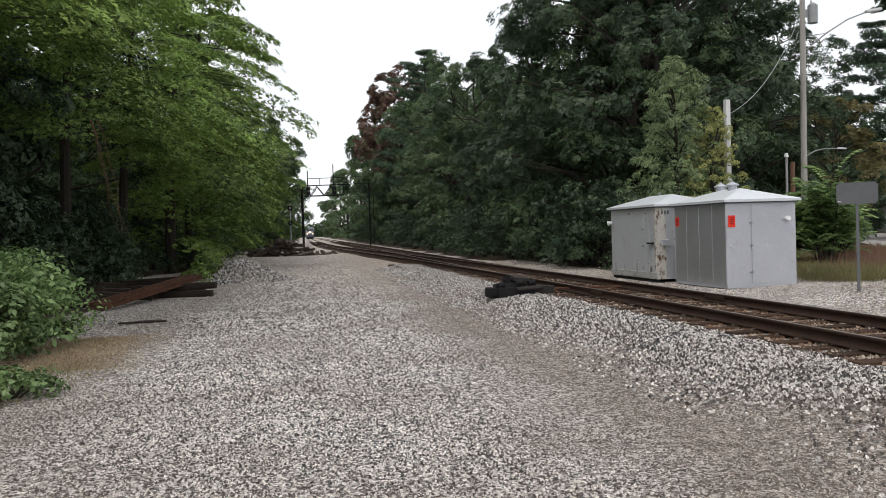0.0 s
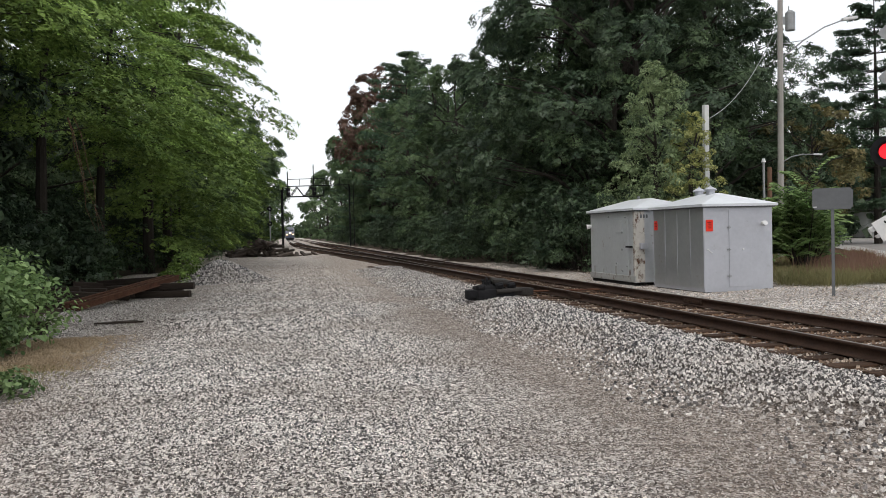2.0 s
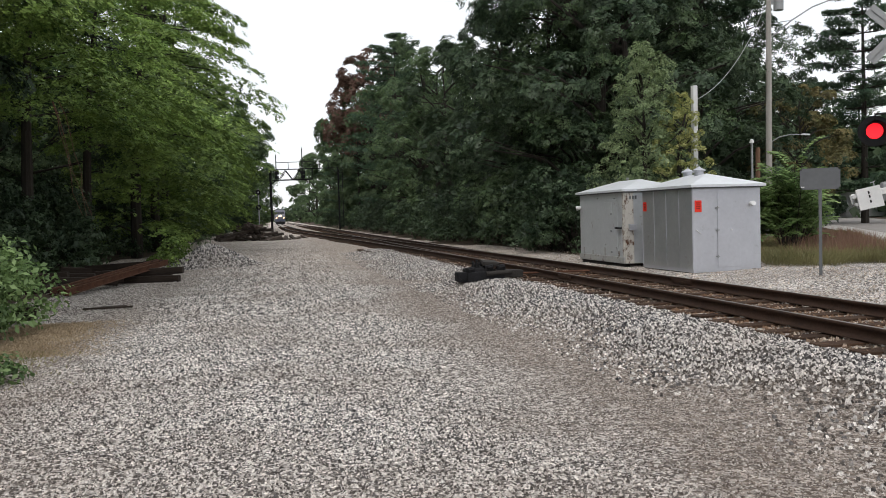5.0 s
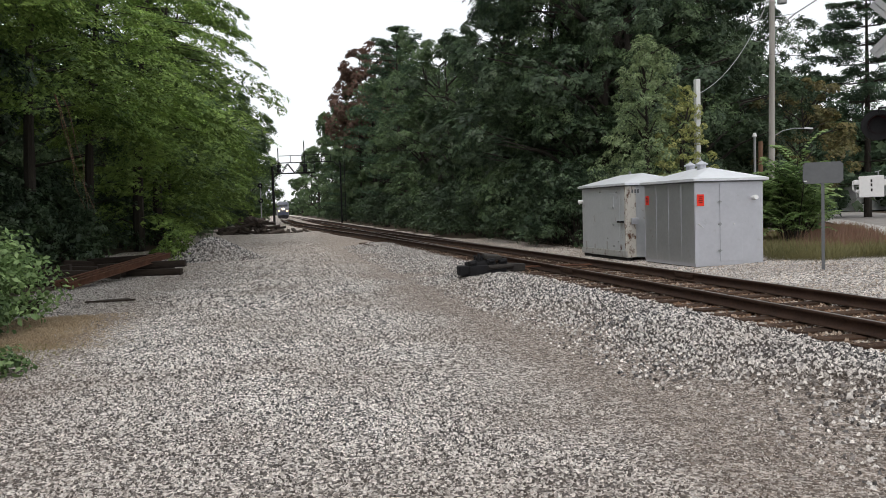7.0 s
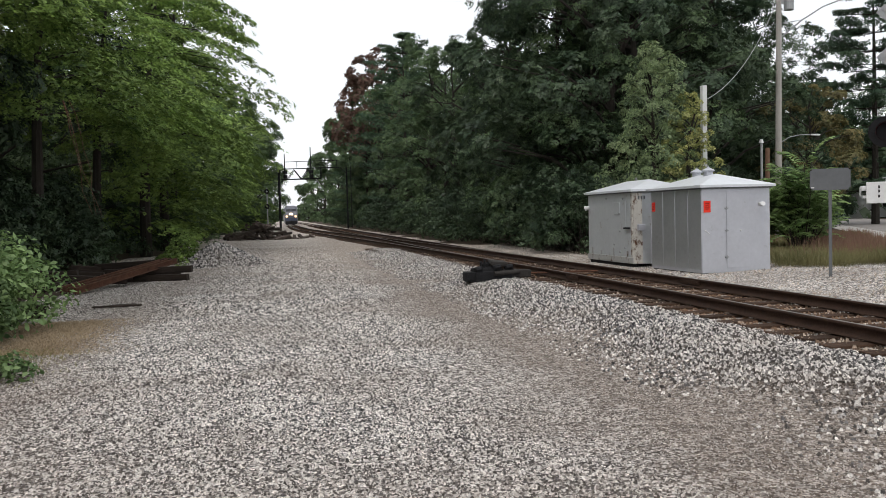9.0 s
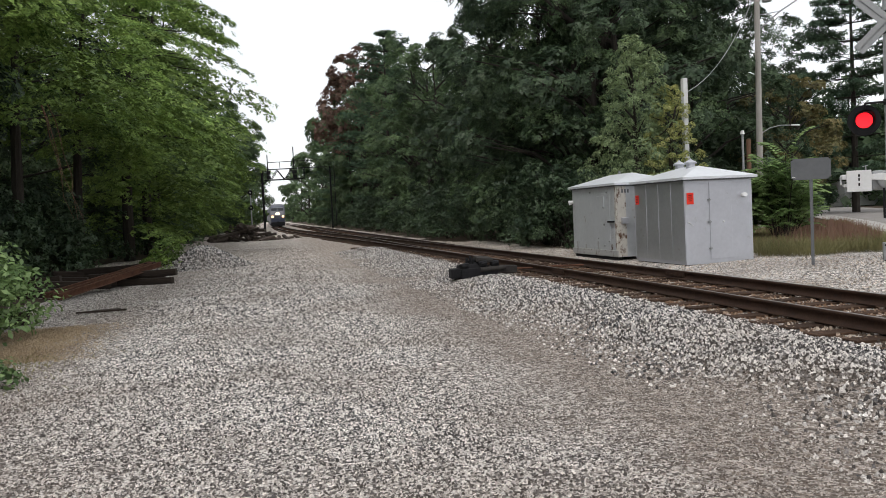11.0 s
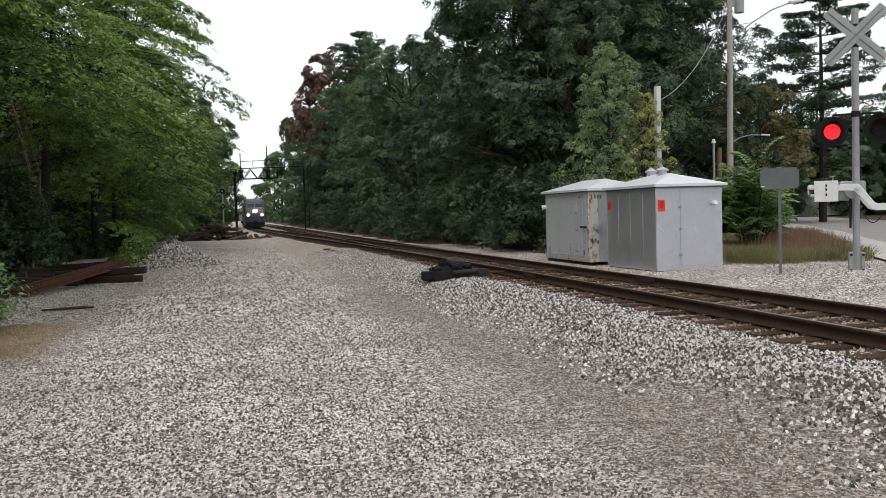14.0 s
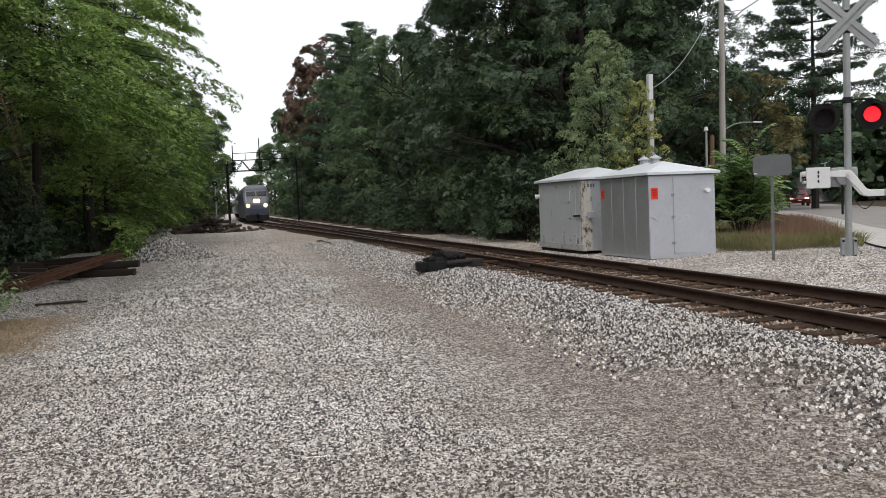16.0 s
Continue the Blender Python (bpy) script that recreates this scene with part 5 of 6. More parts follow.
    box(bm, (0.3, 0.6, 0.28), (0, -0.5, 0.85), bevel=0.04)
    part("coupler", bm, M_BLACK, t)
    for y in (3.5, 16.5):
        bm = B()
        box(bm, (2.2, 3.9, 0.55), (0, y, 0.72), bevel=0.06)
        part("bogie", bm, M_DARK, t)
        for dy in (-1.35, 1.35):
            bm = B()
            tube(bm, (-0.80, y + dy, 0.50), (-0.68, y + dy, 0.50), 0.50, 0.50, 20)
            tube(bm, (0.68, y + dy, 0.50), (0.80, y + dy, 0.50), 0.50, 0.50, 20)
            tube(bm, (-0.7, y + dy, 0.50), (0.7, y + dy, 0.50), 0.09, 0.09, 8)
            part("wheelset", bm, M_RAIL, t)
    bm = B()
    box(bm, (2.4, 5.5, 0.55), (0, 10, 0.60), bevel=0.1)
    part("fuel_tank", bm, M_DARK, t)
    bm = B()
    box(bm, (1.3, 4.0, 0.14), (0, 12, 4.52), bevel=0.04)
    part("roof_hatch", bm, M_GREYSIGN, t)
    return t


def build_coach():
    t = thing("coach", "silver passenger coach with a dark window band", "train", group="coaches of the train")
    bm = B()
    box(bm, (3.05, 25.6, 2.9), (0, 12.8, 2.45), bevel=0.25)
    part("body", bm, M_TRAIN, t)
    for sx in (-1, 1):
        bm = B()
        box(bm, (0.02, 22, 0.62), (sx * 1.53, 12.8, 2.75))
        part("window_band", bm, M_GLASS, t)
    for y in (3.5, 22):
        bm = B()
        box(bm, (2.2, 3.0, 0.5), (0, y, 0.62), bevel=0.06)
        tube(bm, (-0.8, y - 1.1, 0.46), (0.8, y - 1.1, 0.46), 0.46, 0.46, 16)
        tube(bm, (-0.8, y + 1.1, 0.46), (0.8, y + 1.1, 0.46), 0.46, 0.46, 16)
        part("bogie", bm, M_DARK, t)
    return t


LOCO = build_loco()
COACHES = [build_coach()]
for i in range(3):
    COACHES.append(copy_thing(COACHES[0], Matrix.Identity(4)))


# ---- road, car and houses beyond the crossing ----
def build_road():
    mid = [(15.2, 13.6), (20.2, 24.2), (26.2, 37.1), (31.6, 50.5), (35.6, 62), (40, 75), (46, 95), (60, 140)]
    def strip(name, label, cat, lo, hi, lift, material, line):
        v = []
        pts = [Vector((*p, 0)) for p in line]
        for i, p in enumerate(pts):
            d = (pts[min(i + 1, len(pts) - 1)] - pts[max(i - 1, 0)]).normalized()
            n = Vector((d.y, -d.x, 0))
            for s in np.linspace(lo, hi, 5):
                q = p + n * float(s)
                v.append((q.x, q.y, float(ground_z(q.x, q.y)) + 0.03 + lift))
        f = [(r * 5 + c, r * 5 + c + 1, (r + 1) * 5 + c + 1, (r + 1) * 5 + c) for r in range(len(pts) - 1) for c in range(4)]
        ob = new(name, mesh_of(name, v, f, material))
        return tagged(ob, label, cat, kind="structure")
    fine = []
    for a, b in zip(mid, mid[1:]):
        fine += [(a[0] + (b[0] - a[0]) * k / 8, a[1] + (b[1] - a[1]) * k / 8) for k in range(8)]
    fine.append(mid[-1])
    strip("road", "pale worn asphalt road beyond the crossing", "road", -3.2, 3.6, 0.012, M_ASPHALT, fine)
    strip("pavement", "pale concrete footway along the road", "pavement", -4.75, -3.22, 0.022, M_CONC, fine)
    # small far houses among the trees
    for x, y, w, d, h, turn, wallm, label in ((47.6, 85, 6, 6, 3.4, 20, M_HOUSE, "small white clapboard house among trees"), (60, 92, 8, 7, 3.0, -12, M_GREYHOUSE, "small grey house with a dark porch")):
        t = thing("house", label, "house", pose(x, y, 0.2, 0, 0, turn))
        bm = B()
        box(bm, (w, d, h), (0, 0, h / 2))
        part("wall", bm, wallm, t)
        bm = B()
        v = [bm.verts.new(p) for p in ((-w / 2 - 0.4, -d / 2 - 0.4, h), (w / 2 + 0.4, -d / 2 - 0.4, h), (w / 2 + 0.4, d / 2 + 0.4, h), (-w / 2 - 0.4, d / 2 + 0.4, h), (-w / 2 - 0.4, 0, h + 2.2), (w / 2 + 0.4, 0, h + 2.2))]
        for f in ((0, 1, 5, 4), (2, 3, 4, 5), (0, 4, 3), (1, 2, 5), (0, 3, 2, 1)):
            bm.faces.new([v[i] for i in f])
        bmesh.ops.recalc_face_normals(bm, faces=bm.faces)
        part("roof", bm, M_GREYSIGN, t)
        for k in range(3):
            bm = B()
            box(bm, (1.0, 0.08, 1.25), (-w / 2 + 1.7 + k * (w - 3.4) / 2, -d / 2 - 0.03, 1.7), bevel=0.02)
            win = part("window", bm, M_WHITE, t)
            bm = B()
            box(bm, (0.82, 0.04, 1.05), (-w / 2 + 1.7 + k * (w - 3.4) / 2, -d / 2 - 0.08, 1.7))
            part("pane", bm, M_GLASS, win)


M_HOUSE = mat("white_clapboard", (0.66, 0.67, 0.67), (0.74, 0.75, 0.75), 2, 0.8, 0, 0.1, stretch=(0.2, 0.2, 6))
M_GREYHOUSE = mat("grey_clapboard", (0.40, 0.42, 0.43), (0.48, 0.5, 0.5), 2, 0.8, 0, 0.1, stretch=(0.2, 0.2, 6))
build_road()
M_CARRED = mat("red_car_paint", (0.16, 0.014, 0.016), (0.21, 0.02, 0.02), 2, 0.25, 0.2, 0)
M_TYRE = mat("tyre_rubber", (0.015, 0.015, 0.015), (0.03, 0.03, 0.03), 8, 0.9)
M_CARLIGHT = glow("lit_car_lamp", (1.0, 0.85, 0.68), 1.6)


def build_car():
    """A saloon car that points to -y."""
    t = thing("car", "dark red saloon car with its headlights on", "car")
    prof = [(-2.2, 0.30), (-2.25, 0.62), (-2.0, 0.82), (-0.95, 0.95), (-0.3, 1.38), (0.9, 1.42), (1.6, 1.02), (2.2, 0.95), (2.25, 0.35)]
    bm = B()
    rows = []
    for x, k in ((-0.88, 0.0), (-0.80, 1.0), (0.80, 1.0), (0.88, 0.0)):
        rows.append([bm.verts.new((x * (0.86 if z > 1.0 else 1), y, z - (0.04 if k == 0 else 0))) for y, z in prof])
    for a, b in zip(rows, rows[1:]):
        for i in range(len(prof)):
            j = (i + 1) % len(prof)
            bm.faces.new((a[i], a[j], b[j], b[i]))
    bm.faces.new(rows[0]), bm.faces.new(rows[-1][::-1])
    bmesh.ops.recalc_face_normals(bm, faces=bm.faces)
    part("body", bm, M_CARRED, t)
    bm = B()
    box(bm, (1.28, 0.03, 0.60), (0, -0.64, 1.18), (-56.5, 0, 0), bevel=0.02)
    part("windscreen", bm, M_GLASS, t)
    for sx in (-1, 1):
        bm = B()
        box(bm, (0.36, 0.08, 0.15), (sx * 0.60, -2.20, 0.68), bevel=0.03)
        part("headlight", bm, M_CARLIGHT, t)
        for y in (-1.4, 1.4):
            bm = B()
            tube(bm, (sx * 0.70, y, 0.32), (sx * 0.90, y, 0.32), 0.32, 0.32, 18)
            wh = part("wheel", bm, M_TYRE, t)
            bm = B()
            tube(bm, (sx * 0.89, y, 0.32), (sx * 0.91, y, 0.32), 0.20, 0.18, 14)
            part("rim", bm, M_STEEL, wh)
    bm = B()
    box(bm, (1.1, 0.06, 0.16), (0, -2.24, 0.48), bevel=0.02)
    part("grille", bm, M_BLACK, t)
    bm = B()
    box(bm, (0.30, 0.02, 0.11), (0, -2.285, 0.50))
    part("number_plate", bm, M_WHITE, t)
    return t


CAR = build_car()


# ---- yard clutter ----
M_GREYTIMBER = mat("weathered_timber", (0.045, 0.036, 0.031), (0.14, 0.115, 0.098), 2, 0.9, 0, 0.5, rand=0.5, stretch=(0.4, 4, 4))


def build_piles():
    rng = random.Random(8)
    # scrap rails on old timbers
    for i, (p, q) in enumerate((((-8.75, 19.6, 0.07), (-7.95, 25.2, 0.46)), ((-8.50, 19.45, 0.06), (-7.72, 24.9, 0.46)), ((-8.28, 19.3, 0.05), (-7.48, 24.7, 0.46)))):
        p, q = Vector(p), Vector(q)
        d = (q - p)
        m = Matrix.Translation(p) @ d.to_track_quat("Y", "Z").to_matrix().to_4x4()
        bm = B()
        L = d.length
        box(bm, (0.13, L, 0.014), (0, L / 2, 0.0))
        box(bm, (0.02, L, 0.10), (0, L / 2, 0.055))
        box(bm, (0.066, L, 0.04), (0, L / 2, 0.125), bevel=0.008)
        t = thing("scrap_rail", "rusty orange scrap rail leaning on old timbers", "rail", m, "rails of the scrap pile")
        part("rail_length", bm, M_RUST, t)
    bm = B()
    box(bm, (2.5, 0.24, 0.19), bevel=0.02)
    me = bpy.data.meshes.new("old_timber")
    bm.to_mesh(me)
    bm.free()
    me.materials.append(M_TIMBER)
    for x, y, z, rz, ry in ((-8.0, 23.4, 0.10, -3, 0), (-7.95, 23.55, 0.30, 2, -1), (-8.5, 24.2, 0.10, 6, 0), (-9.4, 22.6, 0.12, 30, 0), (-9.8, 23.8, 0.12, -14, 2), (-10.3, 22.9, 0.3, 12, 3), (-10.8, 24.6, 0.14, 40, 0), (-9.6, 25.2, 0.3, 4, 4), (-9.9, 21.2, 0.10, -22, 0), (-10.6, 21.9, 0.28, 8, -4), (-9.2, 21.6, 0.24, 18, 5), (-11.2, 22.4, 0.40, -8, 3), (-10.2, 20.2, 0.10, 14, 0), (-8.9, 25.0, 0.45, -10, -3)):
        ob = new("old_timber", me)
        ob.matrix_world = pose(x, y, z + float(ground_z(x, y)), 0, ry, rz)
        tagged(ob, "dark rotting timber beam lying on the ground", "timber", "old timbers")
    # far heap of discarded sleepers
    t = thing("sleeper_heap", "tangled heap of discarded dark sleepers", "timber heap", pose(-12.9, 65, 0.1))
    me2 = me.copy()
    me2.materials.clear()
    me2.materials.append(M_GREYTIMBER)
    for i in range(75):
        ob = new("discarded_sleeper", me2)
        ob.parent = t
        x = rng.gauss(0, 1.35)
        lay = max(0.05, 1.25 - 0.42 * abs(x) - rng.uniform(0, 1.0))
        s = rng.uniform(0.4, 0.85)
        ob.matrix_basis = pose(x, rng.uniform(-1.6, 1.6), lay, rng.uniform(-14, 14), rng.uniform(-24, 24), rng.choice((0, 90, 60, -40)) + rng.uniform(-25, 25)) @ Matrix.Diagonal((s, 1, 1, 1))
    # heap of stone
    nr = np.random.default_rng(4)
    n = 60
    a = np.linspace(0, 2 * np.pi, n, endpoint=False)
    v, f = [(0, 0, 0.84)], []
    rings = [(0.35, 0.74), (0.75, 0.50), (1.15, 0.24), (1.6, 0.02), (1.9, -0.1)]
    for r, z in rings:
        w = 1 + 0.12 * np.sin(3 * a + r) + 0.08 * np.sin(7 * a)
        v += [(r * wi * math.cos(ai), r * wi * math.sin(ai), z) for ai, wi in zip(a, w)]
    f = [(1 + k * n + i, 1 + (k + 1) * n + i, 1 + (k + 1) * n + (i + 1) % n, 1 + k * n + (i + 1) % n) for k in range(len(rings) - 1) for i in range(n)]
    heap = thing("stone_heap", "conical heap of grey crushed stone at the wood's edge", "gravel heap", pose(-7.75, 30.8, 0.02))
    ob = new("core", mesh_of("core", v, f, M_LOT, True))
    ob.parent = heap
    k = 6500
    aa, rr = nr.uniform(0, 6.28, k), 1.75 * np.sqrt(nr.uniform(0, 1, k))
    w = 1 + 0.12 * np.sin(3 * aa + rr) + 0.08 * np.sin(7 * aa)
    zz = np.interp(rr, [0, 0.35, 0.75, 1.15, 1.6, 1.9], [0.84, 0.74, 0.50, 0.24, 0.02, -0.1])
    s = nr.uniform(0.035, 0.065, k)
    ob = stones("heaped_stone", "loose grey stone", rr * w * np.cos(aa), rr * w * np.sin(aa), zz + s * 0.2, s, M_BALLAST, nr)
    ob.parent = heap
    del ob["category"]
    # odds and ends
    t = thing("steel_plate", "flat dark rusty plate lying in the gravel", "scrap metal", pose(-6.2, 16.4, 0.03, 0, 0, 12))
    bm = B()
    box(bm, (0.95, 0.12, 0.03), bevel=0.005)
    box(bm, (0.5, 0.16, 0.035), (0.1, 0.10, 0.0), (0, 0, 8), bevel=0.005)
    part("plate", bm, M_TIMBER, t)
    t = thing("timber_block", "short dark block of timber under the bush", "timber", pose(-7.15, 14.9, 0.12, 0, 0, 20))
    bm = B()
    box(bm, (0.42, 0.22, 0.24), bevel=0.02)
    part("block", bm, M_TIMBER, t)


build_piles()


def blades(name, label, px, py, height, material, rng, width=0.012, lean=0.35):
    """Grass blades as slim upright quads."""
    n = len(px)
    h = height * rng.uniform(0.5, 1.2, n)
    a, l = rng.uniform(0, 6.28, n), rng.normal(0, lean, n)
    b = rng.uniform(0, 6.28, n)
    z = ground_z(px, py) - 0.02
    p = np.stack([px, py, z], -1)
    tip = p + np.stack([np.cos(a) * l * h, np.sin(a) * l * h, h], -1)
    w = np.stack([np.cos(b), np.sin(b), 0 * b], -1) * (width * (1 + h))[:, None]
    midp = p * 0.45 + tip * 0.55 + np.array([0, 0, 0.04]) * h[:, None]
    v = np.stack([p, midp + w, tip, midp - w], 1).reshape(-1, 3)
    return tagged(new(name, mesh_of(name, v, np.arange(4 * n).reshape(-1, 4), material)), label, "grass", kind="stuff")


def sumac(height, radius, seed):
    """Leaning stems, each with a whorl of arching fronds of paired leaflets."""
    rng = random.Random(seed)
    t = thing("sumac_bush", "green sumac bush with long pointed leaves", "bush")
    bm, v = B(), []
    for k in range(20):
        a, d = rng.uniform(0, 6.28), radius * math.sqrt(rng.uniform(0, 1))
        top = Vector((math.cos(a) * d, math.sin(a) * d, height * rng.uniform(0.3, 1.0) * (1 - 0.3 * d / radius)))
        limb(bm, [Vector((top.x * 0.3, top.y * 0.3, -0.1)), Vector((top.x * 0.7, top.y * 0.7, top.z * 0.6)), top], 0.02, 0.009, 5)
        for j in range(13):
            c, tilt, long = j * 2.4 + rng.uniform(-0.4, 0.4), rng.uniform(0.8, 1.9), rng.uniform(0.5, 0.85)
            out, side = Vector((math.cos(c), math.sin(c), 0)), Vector((-math.sin(c), math.cos(c), 0))
            low = top * (1 - 0.03 * j)
            spine = [low + out * long * s + Vector((0, 0, long * (tilt * s - 0.8 * s * s))) for s in (i / 11 for i in range(12))]
            limb(bm, [spine[0], spine[6], spine[11]], 0.006, 0.003, 3)
            for i in range(2, 12):
                ll = 0.17 * (1 - 0.055 * abs(i - 5))
                for sg in (-1, 1):
                    tip = spine[i] + side * sg * ll + out * 0.06 + Vector((0, 0, -0.05 + rng.uniform(-0.03, 0.03)))
                    m = (spine[i] + tip) / 2
                    v += [spine[i], m + out * 0.05 + Vector((0, 0, 0.012)), tip, m - out * 0.05]
    part("stem", bm, M_BARK, t)
    ob = new("crown", mesh_of("crown", [tuple(p) for p in v], np.arange(len(v)).reshape(-1, 4), L_SUMAC))
    ob.parent = t
    return t


def small_plants():
    rng = np.random.default_rng(9)
    n = 15000
    y = rng.uniform(10.6, 14.2, n)
    off = rng.normal(-3.75, 0.5, n)
    x = off - SLOPE * y - 0.08 * (y - 12)
    blades("dry_grass", "flattened patch of straw-coloured dry grass", x, y, 0.065, L_DRY, rng, 0.005, 1.7)
    n = 2600
    y = rng.uniform(8.5, 11, n)
    x = rng.normal(-5.6, 0.5, n)
    blades("sparse_grass", "sparse dry and green grass at the yard's edge", x, y, 0.07, L_GRASS, rng, 0.006, 1.2)
    # verge between the shed and the road
    n = 68000
    y = rng.uniform(18.6, 37, n)
    x = 8.6 + 0.30 * (y - 18.8) + rng.uniform(0, 1, n) ** 0.9 * (3.7 + 0.36 * (y - 18))
    keep = (x < 11.45 + 0.47 * (y - 17.5) + 0.2 * np.sin(y * 2)) & (y > 18.9 + 0.3 * np.sin(x * 3) + rng.exponential(0.25, n))
    x, y = x[keep], y[keep]
    blades("verge_grass", "unmown olive and straw grass beside the road", x, y, 0.38, L_GRASS, rng, 0.005, 0.7)
    n = 5500
    y = rng.uniform(20, 32, n)
    x = 10.9 + 0.44 * (y - 20) + rng.normal(0.6, 0.9, n)
    keep = x < 11.3 + 0.47 * (y - 17.5)
    blades("red_grass", "reddish seed heads in the unmown verge", x[keep], y[keep], 0.62, L_REDGRASS, rng, 0.004, 0.35)
    # near bush at the yard's edge
    for x, y, h, r, s, k in ((-7.55, 13.3, 1.5, 1.5, 171, 110), (-6.75, 11.6, 1.05, 0.9, 172, 62), (-8.8, 15.4, 1.45, 1.3, 173, 70)):
        b = shrub("leafy_bush", "bright leafy green bush at the yard's edge", h, r, L_BUSH, s, k, 60, 0.115)
        b.matrix_basis = pose(x, y, float(ground_z(x, y)))
    b = shrub("low_weed", "low green weed at the edge of the gravel", 0.26, 0.62, L_BUSH, 175, 26, 34, 0.08, "weed")
    b.matrix_basis = pose(-4.95, 8.9, 0.0)
    b = shrub("low_bush", "light green bush beside the stone heap", 1.1, 0.8, L_MAPLE, 178, 36, 50, 0.15)
    b.matrix_basis = pose(-9.0, 30.2, 0.0)
    # birches and sumac behind the sheds
    t = tree("birch_tree", "slender young birch with light green leaves behind the sheds", 6.9, 1.5, 0.8, L_BIRCH, M_BARK, 181, 360, 56, 0.12, 0.0, 0.8, (0.95, 1.0, 0.95, 0.72, 0.36, 0.06), 2)
    t.matrix_basis = pose(7.75, 26.0, 0.1)
    t = tree("yellowing_birch", "young birch turning yellow around a pale post", 5.3, 1.0, 0.6, L_YELLOW, M_BARK, 182, 220, 50, 0.11, 0.0, 0.8, (0.95, 1.0, 0.95, 0.75, 0.42, 0.08), 2)
    t.matrix_basis = pose(8.66, 25.5, 0.1)
    for x, y, h, r, s in ((11.25, 23.4, 3.25, 0.8, 191), (11.9, 24.6, 2.5, 0.75, 192), (10.4, 24.6, 2.3, 0.9, 193)):
        b = sumac(h, r, s)
        b.matrix_basis = pose(x, y, 0.15)


small_plants()


def dead_branch():
    """A broken branch that hangs from the boughs."""
    rng = random.Random(3)
    t = thing("dead_branch", "pale broken branch hanging from the maple boughs", "branch")
    for dx in (0.0, 0.12, -0.1):
        bm = B()
        pts = [Vector((-8.45 + dx + 0.10 * i + rng.uniform(-0.06, 0.06), 19.6 + rng.uniform(-0.1, 0.1), 4.7 - 0.34 * i - 0.02 * i * i)) for i in range(7)]
        limb(bm, pts, 0.011, 0.004, 5)
        part("twig", bm, M_BROWNPOLE, t)


dead_branch()


# ---- deeper woods, too far back to tell the trees apart ----
def deep_woods():
    rng = np.random.default_rng(13)
    def band(name, label, n, xy, h, size, leaf):
        x, y = xy(n)
        z = h * rng.uniform(0.0, 1.0, n) ** 0.8
        z *= 0.86 + 0.14 * np.sin(y * 0.21) * np.sin(x * 0.17)
        v, f = leaves(rng, np.stack([x, y, z], -1), np.full(n, size * 2.6), 7, size, 0.6, 0.1, 0.8)
        tagged(new(name, mesh_of(name, v, f, leaf)), label, "woods", kind="stuff")
    def left(n):
        y = rng.uniform(-6, 150, n)
        return -17.5 + rng.uniform(-5, 1.5, n) - SLOPE * y, y
    def right(n):
        y = rng.uniform(72, 200, n)
        return 26 + rng.uniform(-2.5, 5, n) - SLOPE * y, y
    def behind(n):
        y = rng.uniform(46, 76, n)
        return rng.uniform(11, 19, n) + 0.12 * (y - 46), y
    def across(n):
        x = rng.uniform(8, 95, n)
        return x, 92 + rng.uniform(-3, 8, n) - 0.18 * x
    def end(n):
        x = rng.uniform(-190, 10, n)
        return x, 640 + rng.uniform(-10, 10, n)
    # shade-coloured bands, added to close sky gaps and stop light from behind
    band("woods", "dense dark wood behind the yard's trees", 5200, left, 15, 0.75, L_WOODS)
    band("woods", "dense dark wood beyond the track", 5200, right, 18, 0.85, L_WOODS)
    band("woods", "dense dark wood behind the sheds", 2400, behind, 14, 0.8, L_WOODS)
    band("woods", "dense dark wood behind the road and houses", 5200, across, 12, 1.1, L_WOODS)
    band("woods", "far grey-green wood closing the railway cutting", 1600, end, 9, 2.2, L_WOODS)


deep_woods()


sleepers()
scatter()


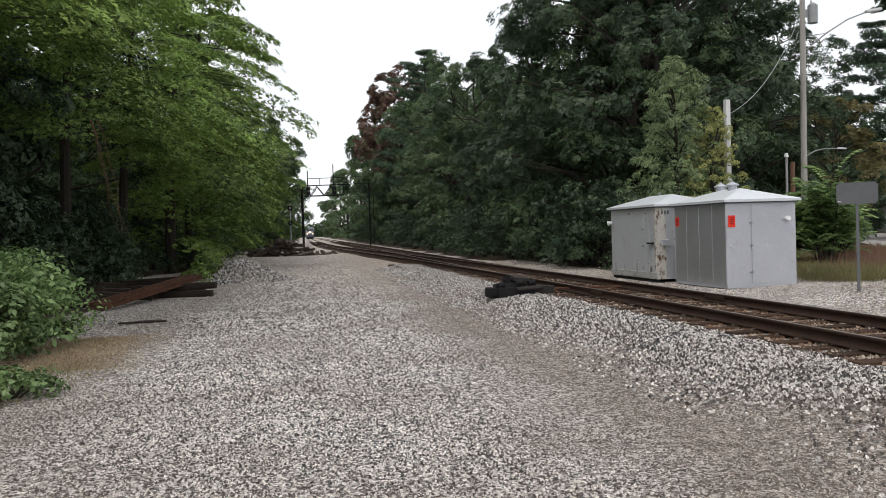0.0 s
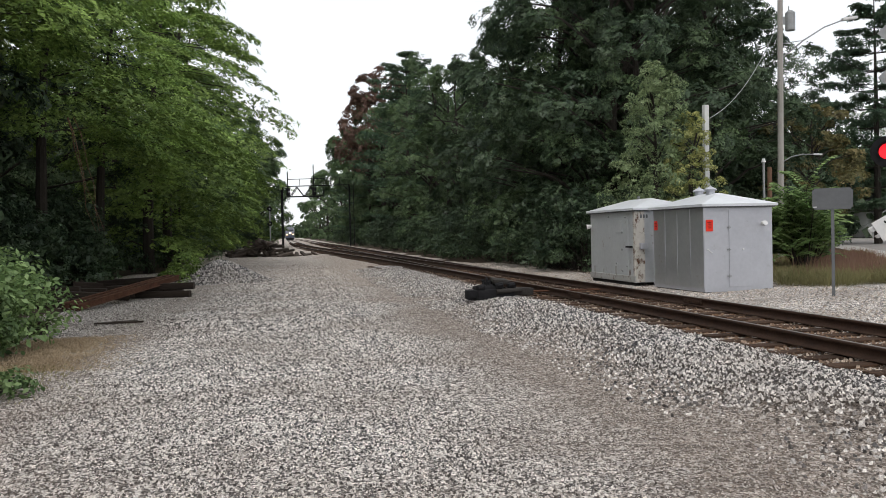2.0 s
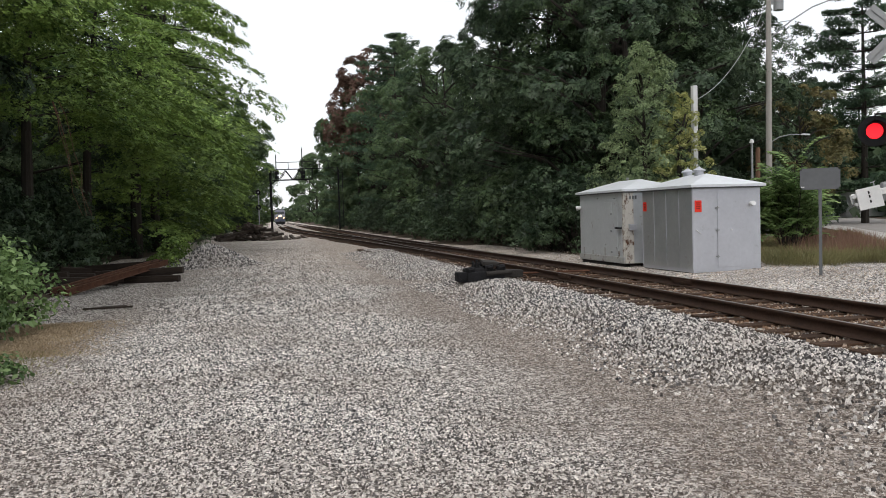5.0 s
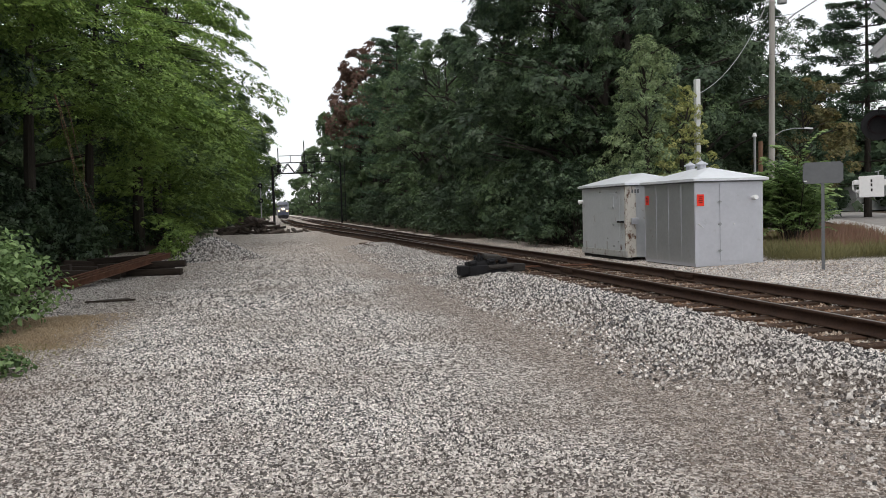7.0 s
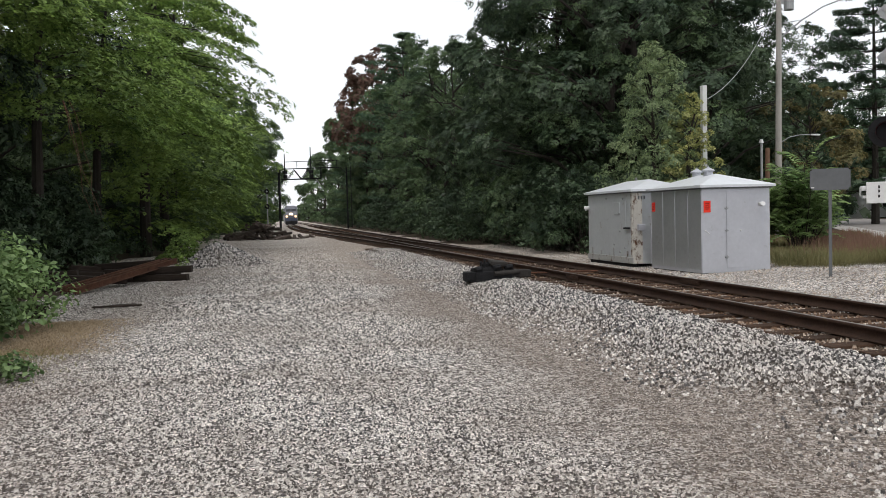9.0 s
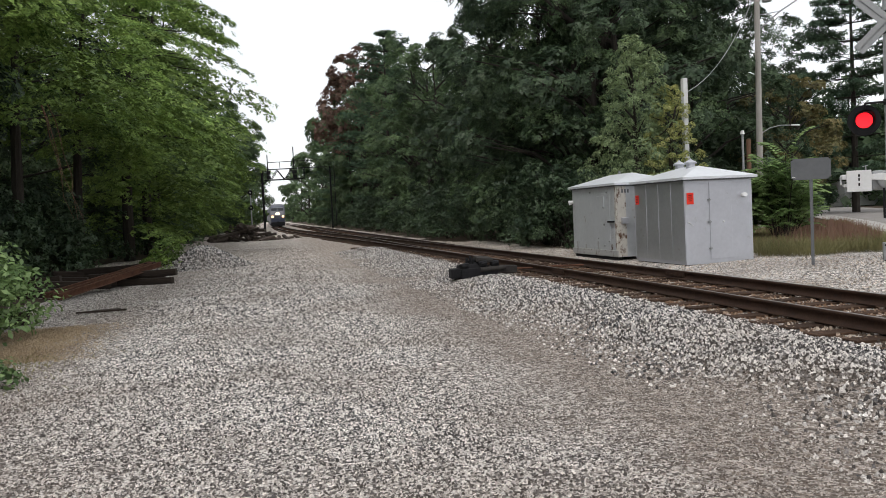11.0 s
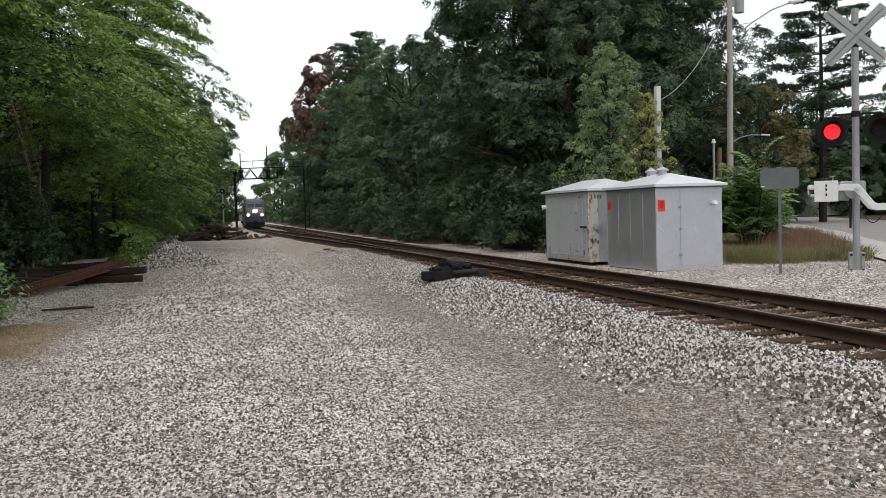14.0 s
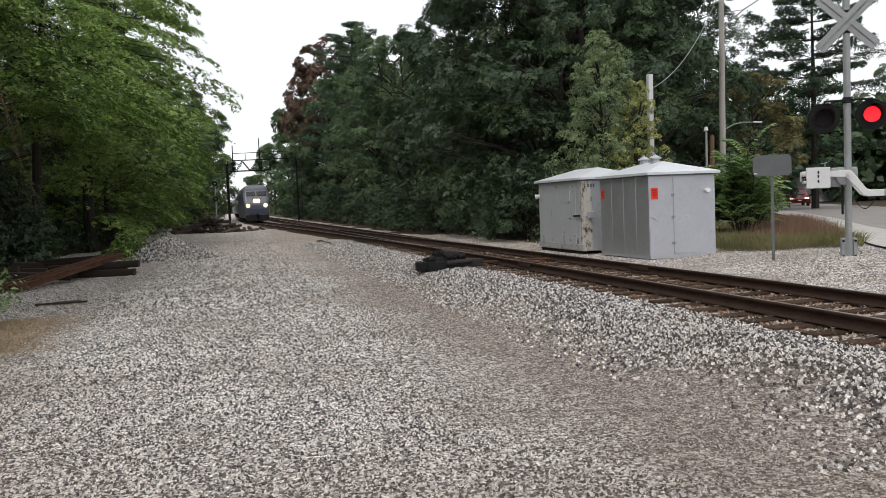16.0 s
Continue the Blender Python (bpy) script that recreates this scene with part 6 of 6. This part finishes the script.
# ---- what moves ----
def motions():
    # the train comes in at an even pace; every vehicle follows the diverging track
    def on_track(y):
        turn = math.degrees(math.atan(float(left_x(y + 4) - left_x(y - 4)) / 8))
        return pose(float(left_x(y)), y, RAIL_TOP, 0, 0, -turn)
    for i, v in enumerate([LOCO] + COACHES):
        back = 0 if i == 0 else 21.2 + 26.2 * (i - 1)
        rows = []
        for k in range(17):
            y = 303 - 12.8 * k + back
            turn = math.degrees(math.atan(float(left_x(y + 20) - left_x(y)) / 20))
            rows.append((float(k), pose(float(left_x(y)), y, RAIL_TOP, 0, 0, -turn)))
        walk(v, rows)
    # the gate comes down
    px, py, pz = -0.02, -0.12, 1.72
    angles = [(0.0, 46), (1.0, 39), (2.0, 31), (2.5, 27), (3.5, 20), (4.2, 16), (6.3, 5.5), (6.6, 3.5), (7.0, 1), (7.3, 0), (16.0, 0)]
    walk(GATE, [(t, pose(px, py, pz, 0, -a, 0)) for t, a in angles])
    # the two lamps flash by turns: an added flap drops before each lens to imitate switching off, and swings up under
    # its hood
    lit = [(0.2, 0.8), (1.37, 2.1), (2.58, 3.1), (3.68, 4.3), (4.8, 5.4), (5.95, 6.57), (7.1, 7.65), (8.25, 8.8), (9.4, 9.95), (10.5, 11.1), (11.56, 12.1), (12.7, 13.2), (13.68, 14.4), (14.88, 15.6)]
    def flap(ob, up, x, z):
        rows, swing = [], 1 / 15
        state = any(a <= 0 < b for a, b in up)
        rows.append((0.0, state))
        for a, b in up:
            if a > 0:
                rows += [(a - swing, False), (a, True)]
            if b < 16:
                rows += [(b - swing, True), (b, False)]
        rows.append((16.0, rows[-1][1]))
        walk(ob, [(t, pose(x, -0.03, z + 0.165, -86 if s else 0)) for t, s in rows])
    dark = [(0.0, 0.2)] + [(b, a) for (_, b), (a, _) in zip(lit, lit[1:])] + [(15.6, 16.1)]
    flap(FLAP_L, lit, -0.43, 2.87)
    flap(FLAP_R, dark, 0.45, 2.89)
    # a car drives up the road
    way = Vector((0.36, 0.933, 0)).normalized()
    def car_at(d):
        p = Vector((38.4, 69.5, 0)) + way * d
        return pose(p.x, p.y, float(ground_z(p.x, p.y)) + 0.045, 0, 0, -math.degrees(math.atan2(way.x, way.y)))
    walk(CAR, [(0.0, car_at(150)), (8.0, car_at(76)), (16.0, car_at(0))])


motions()
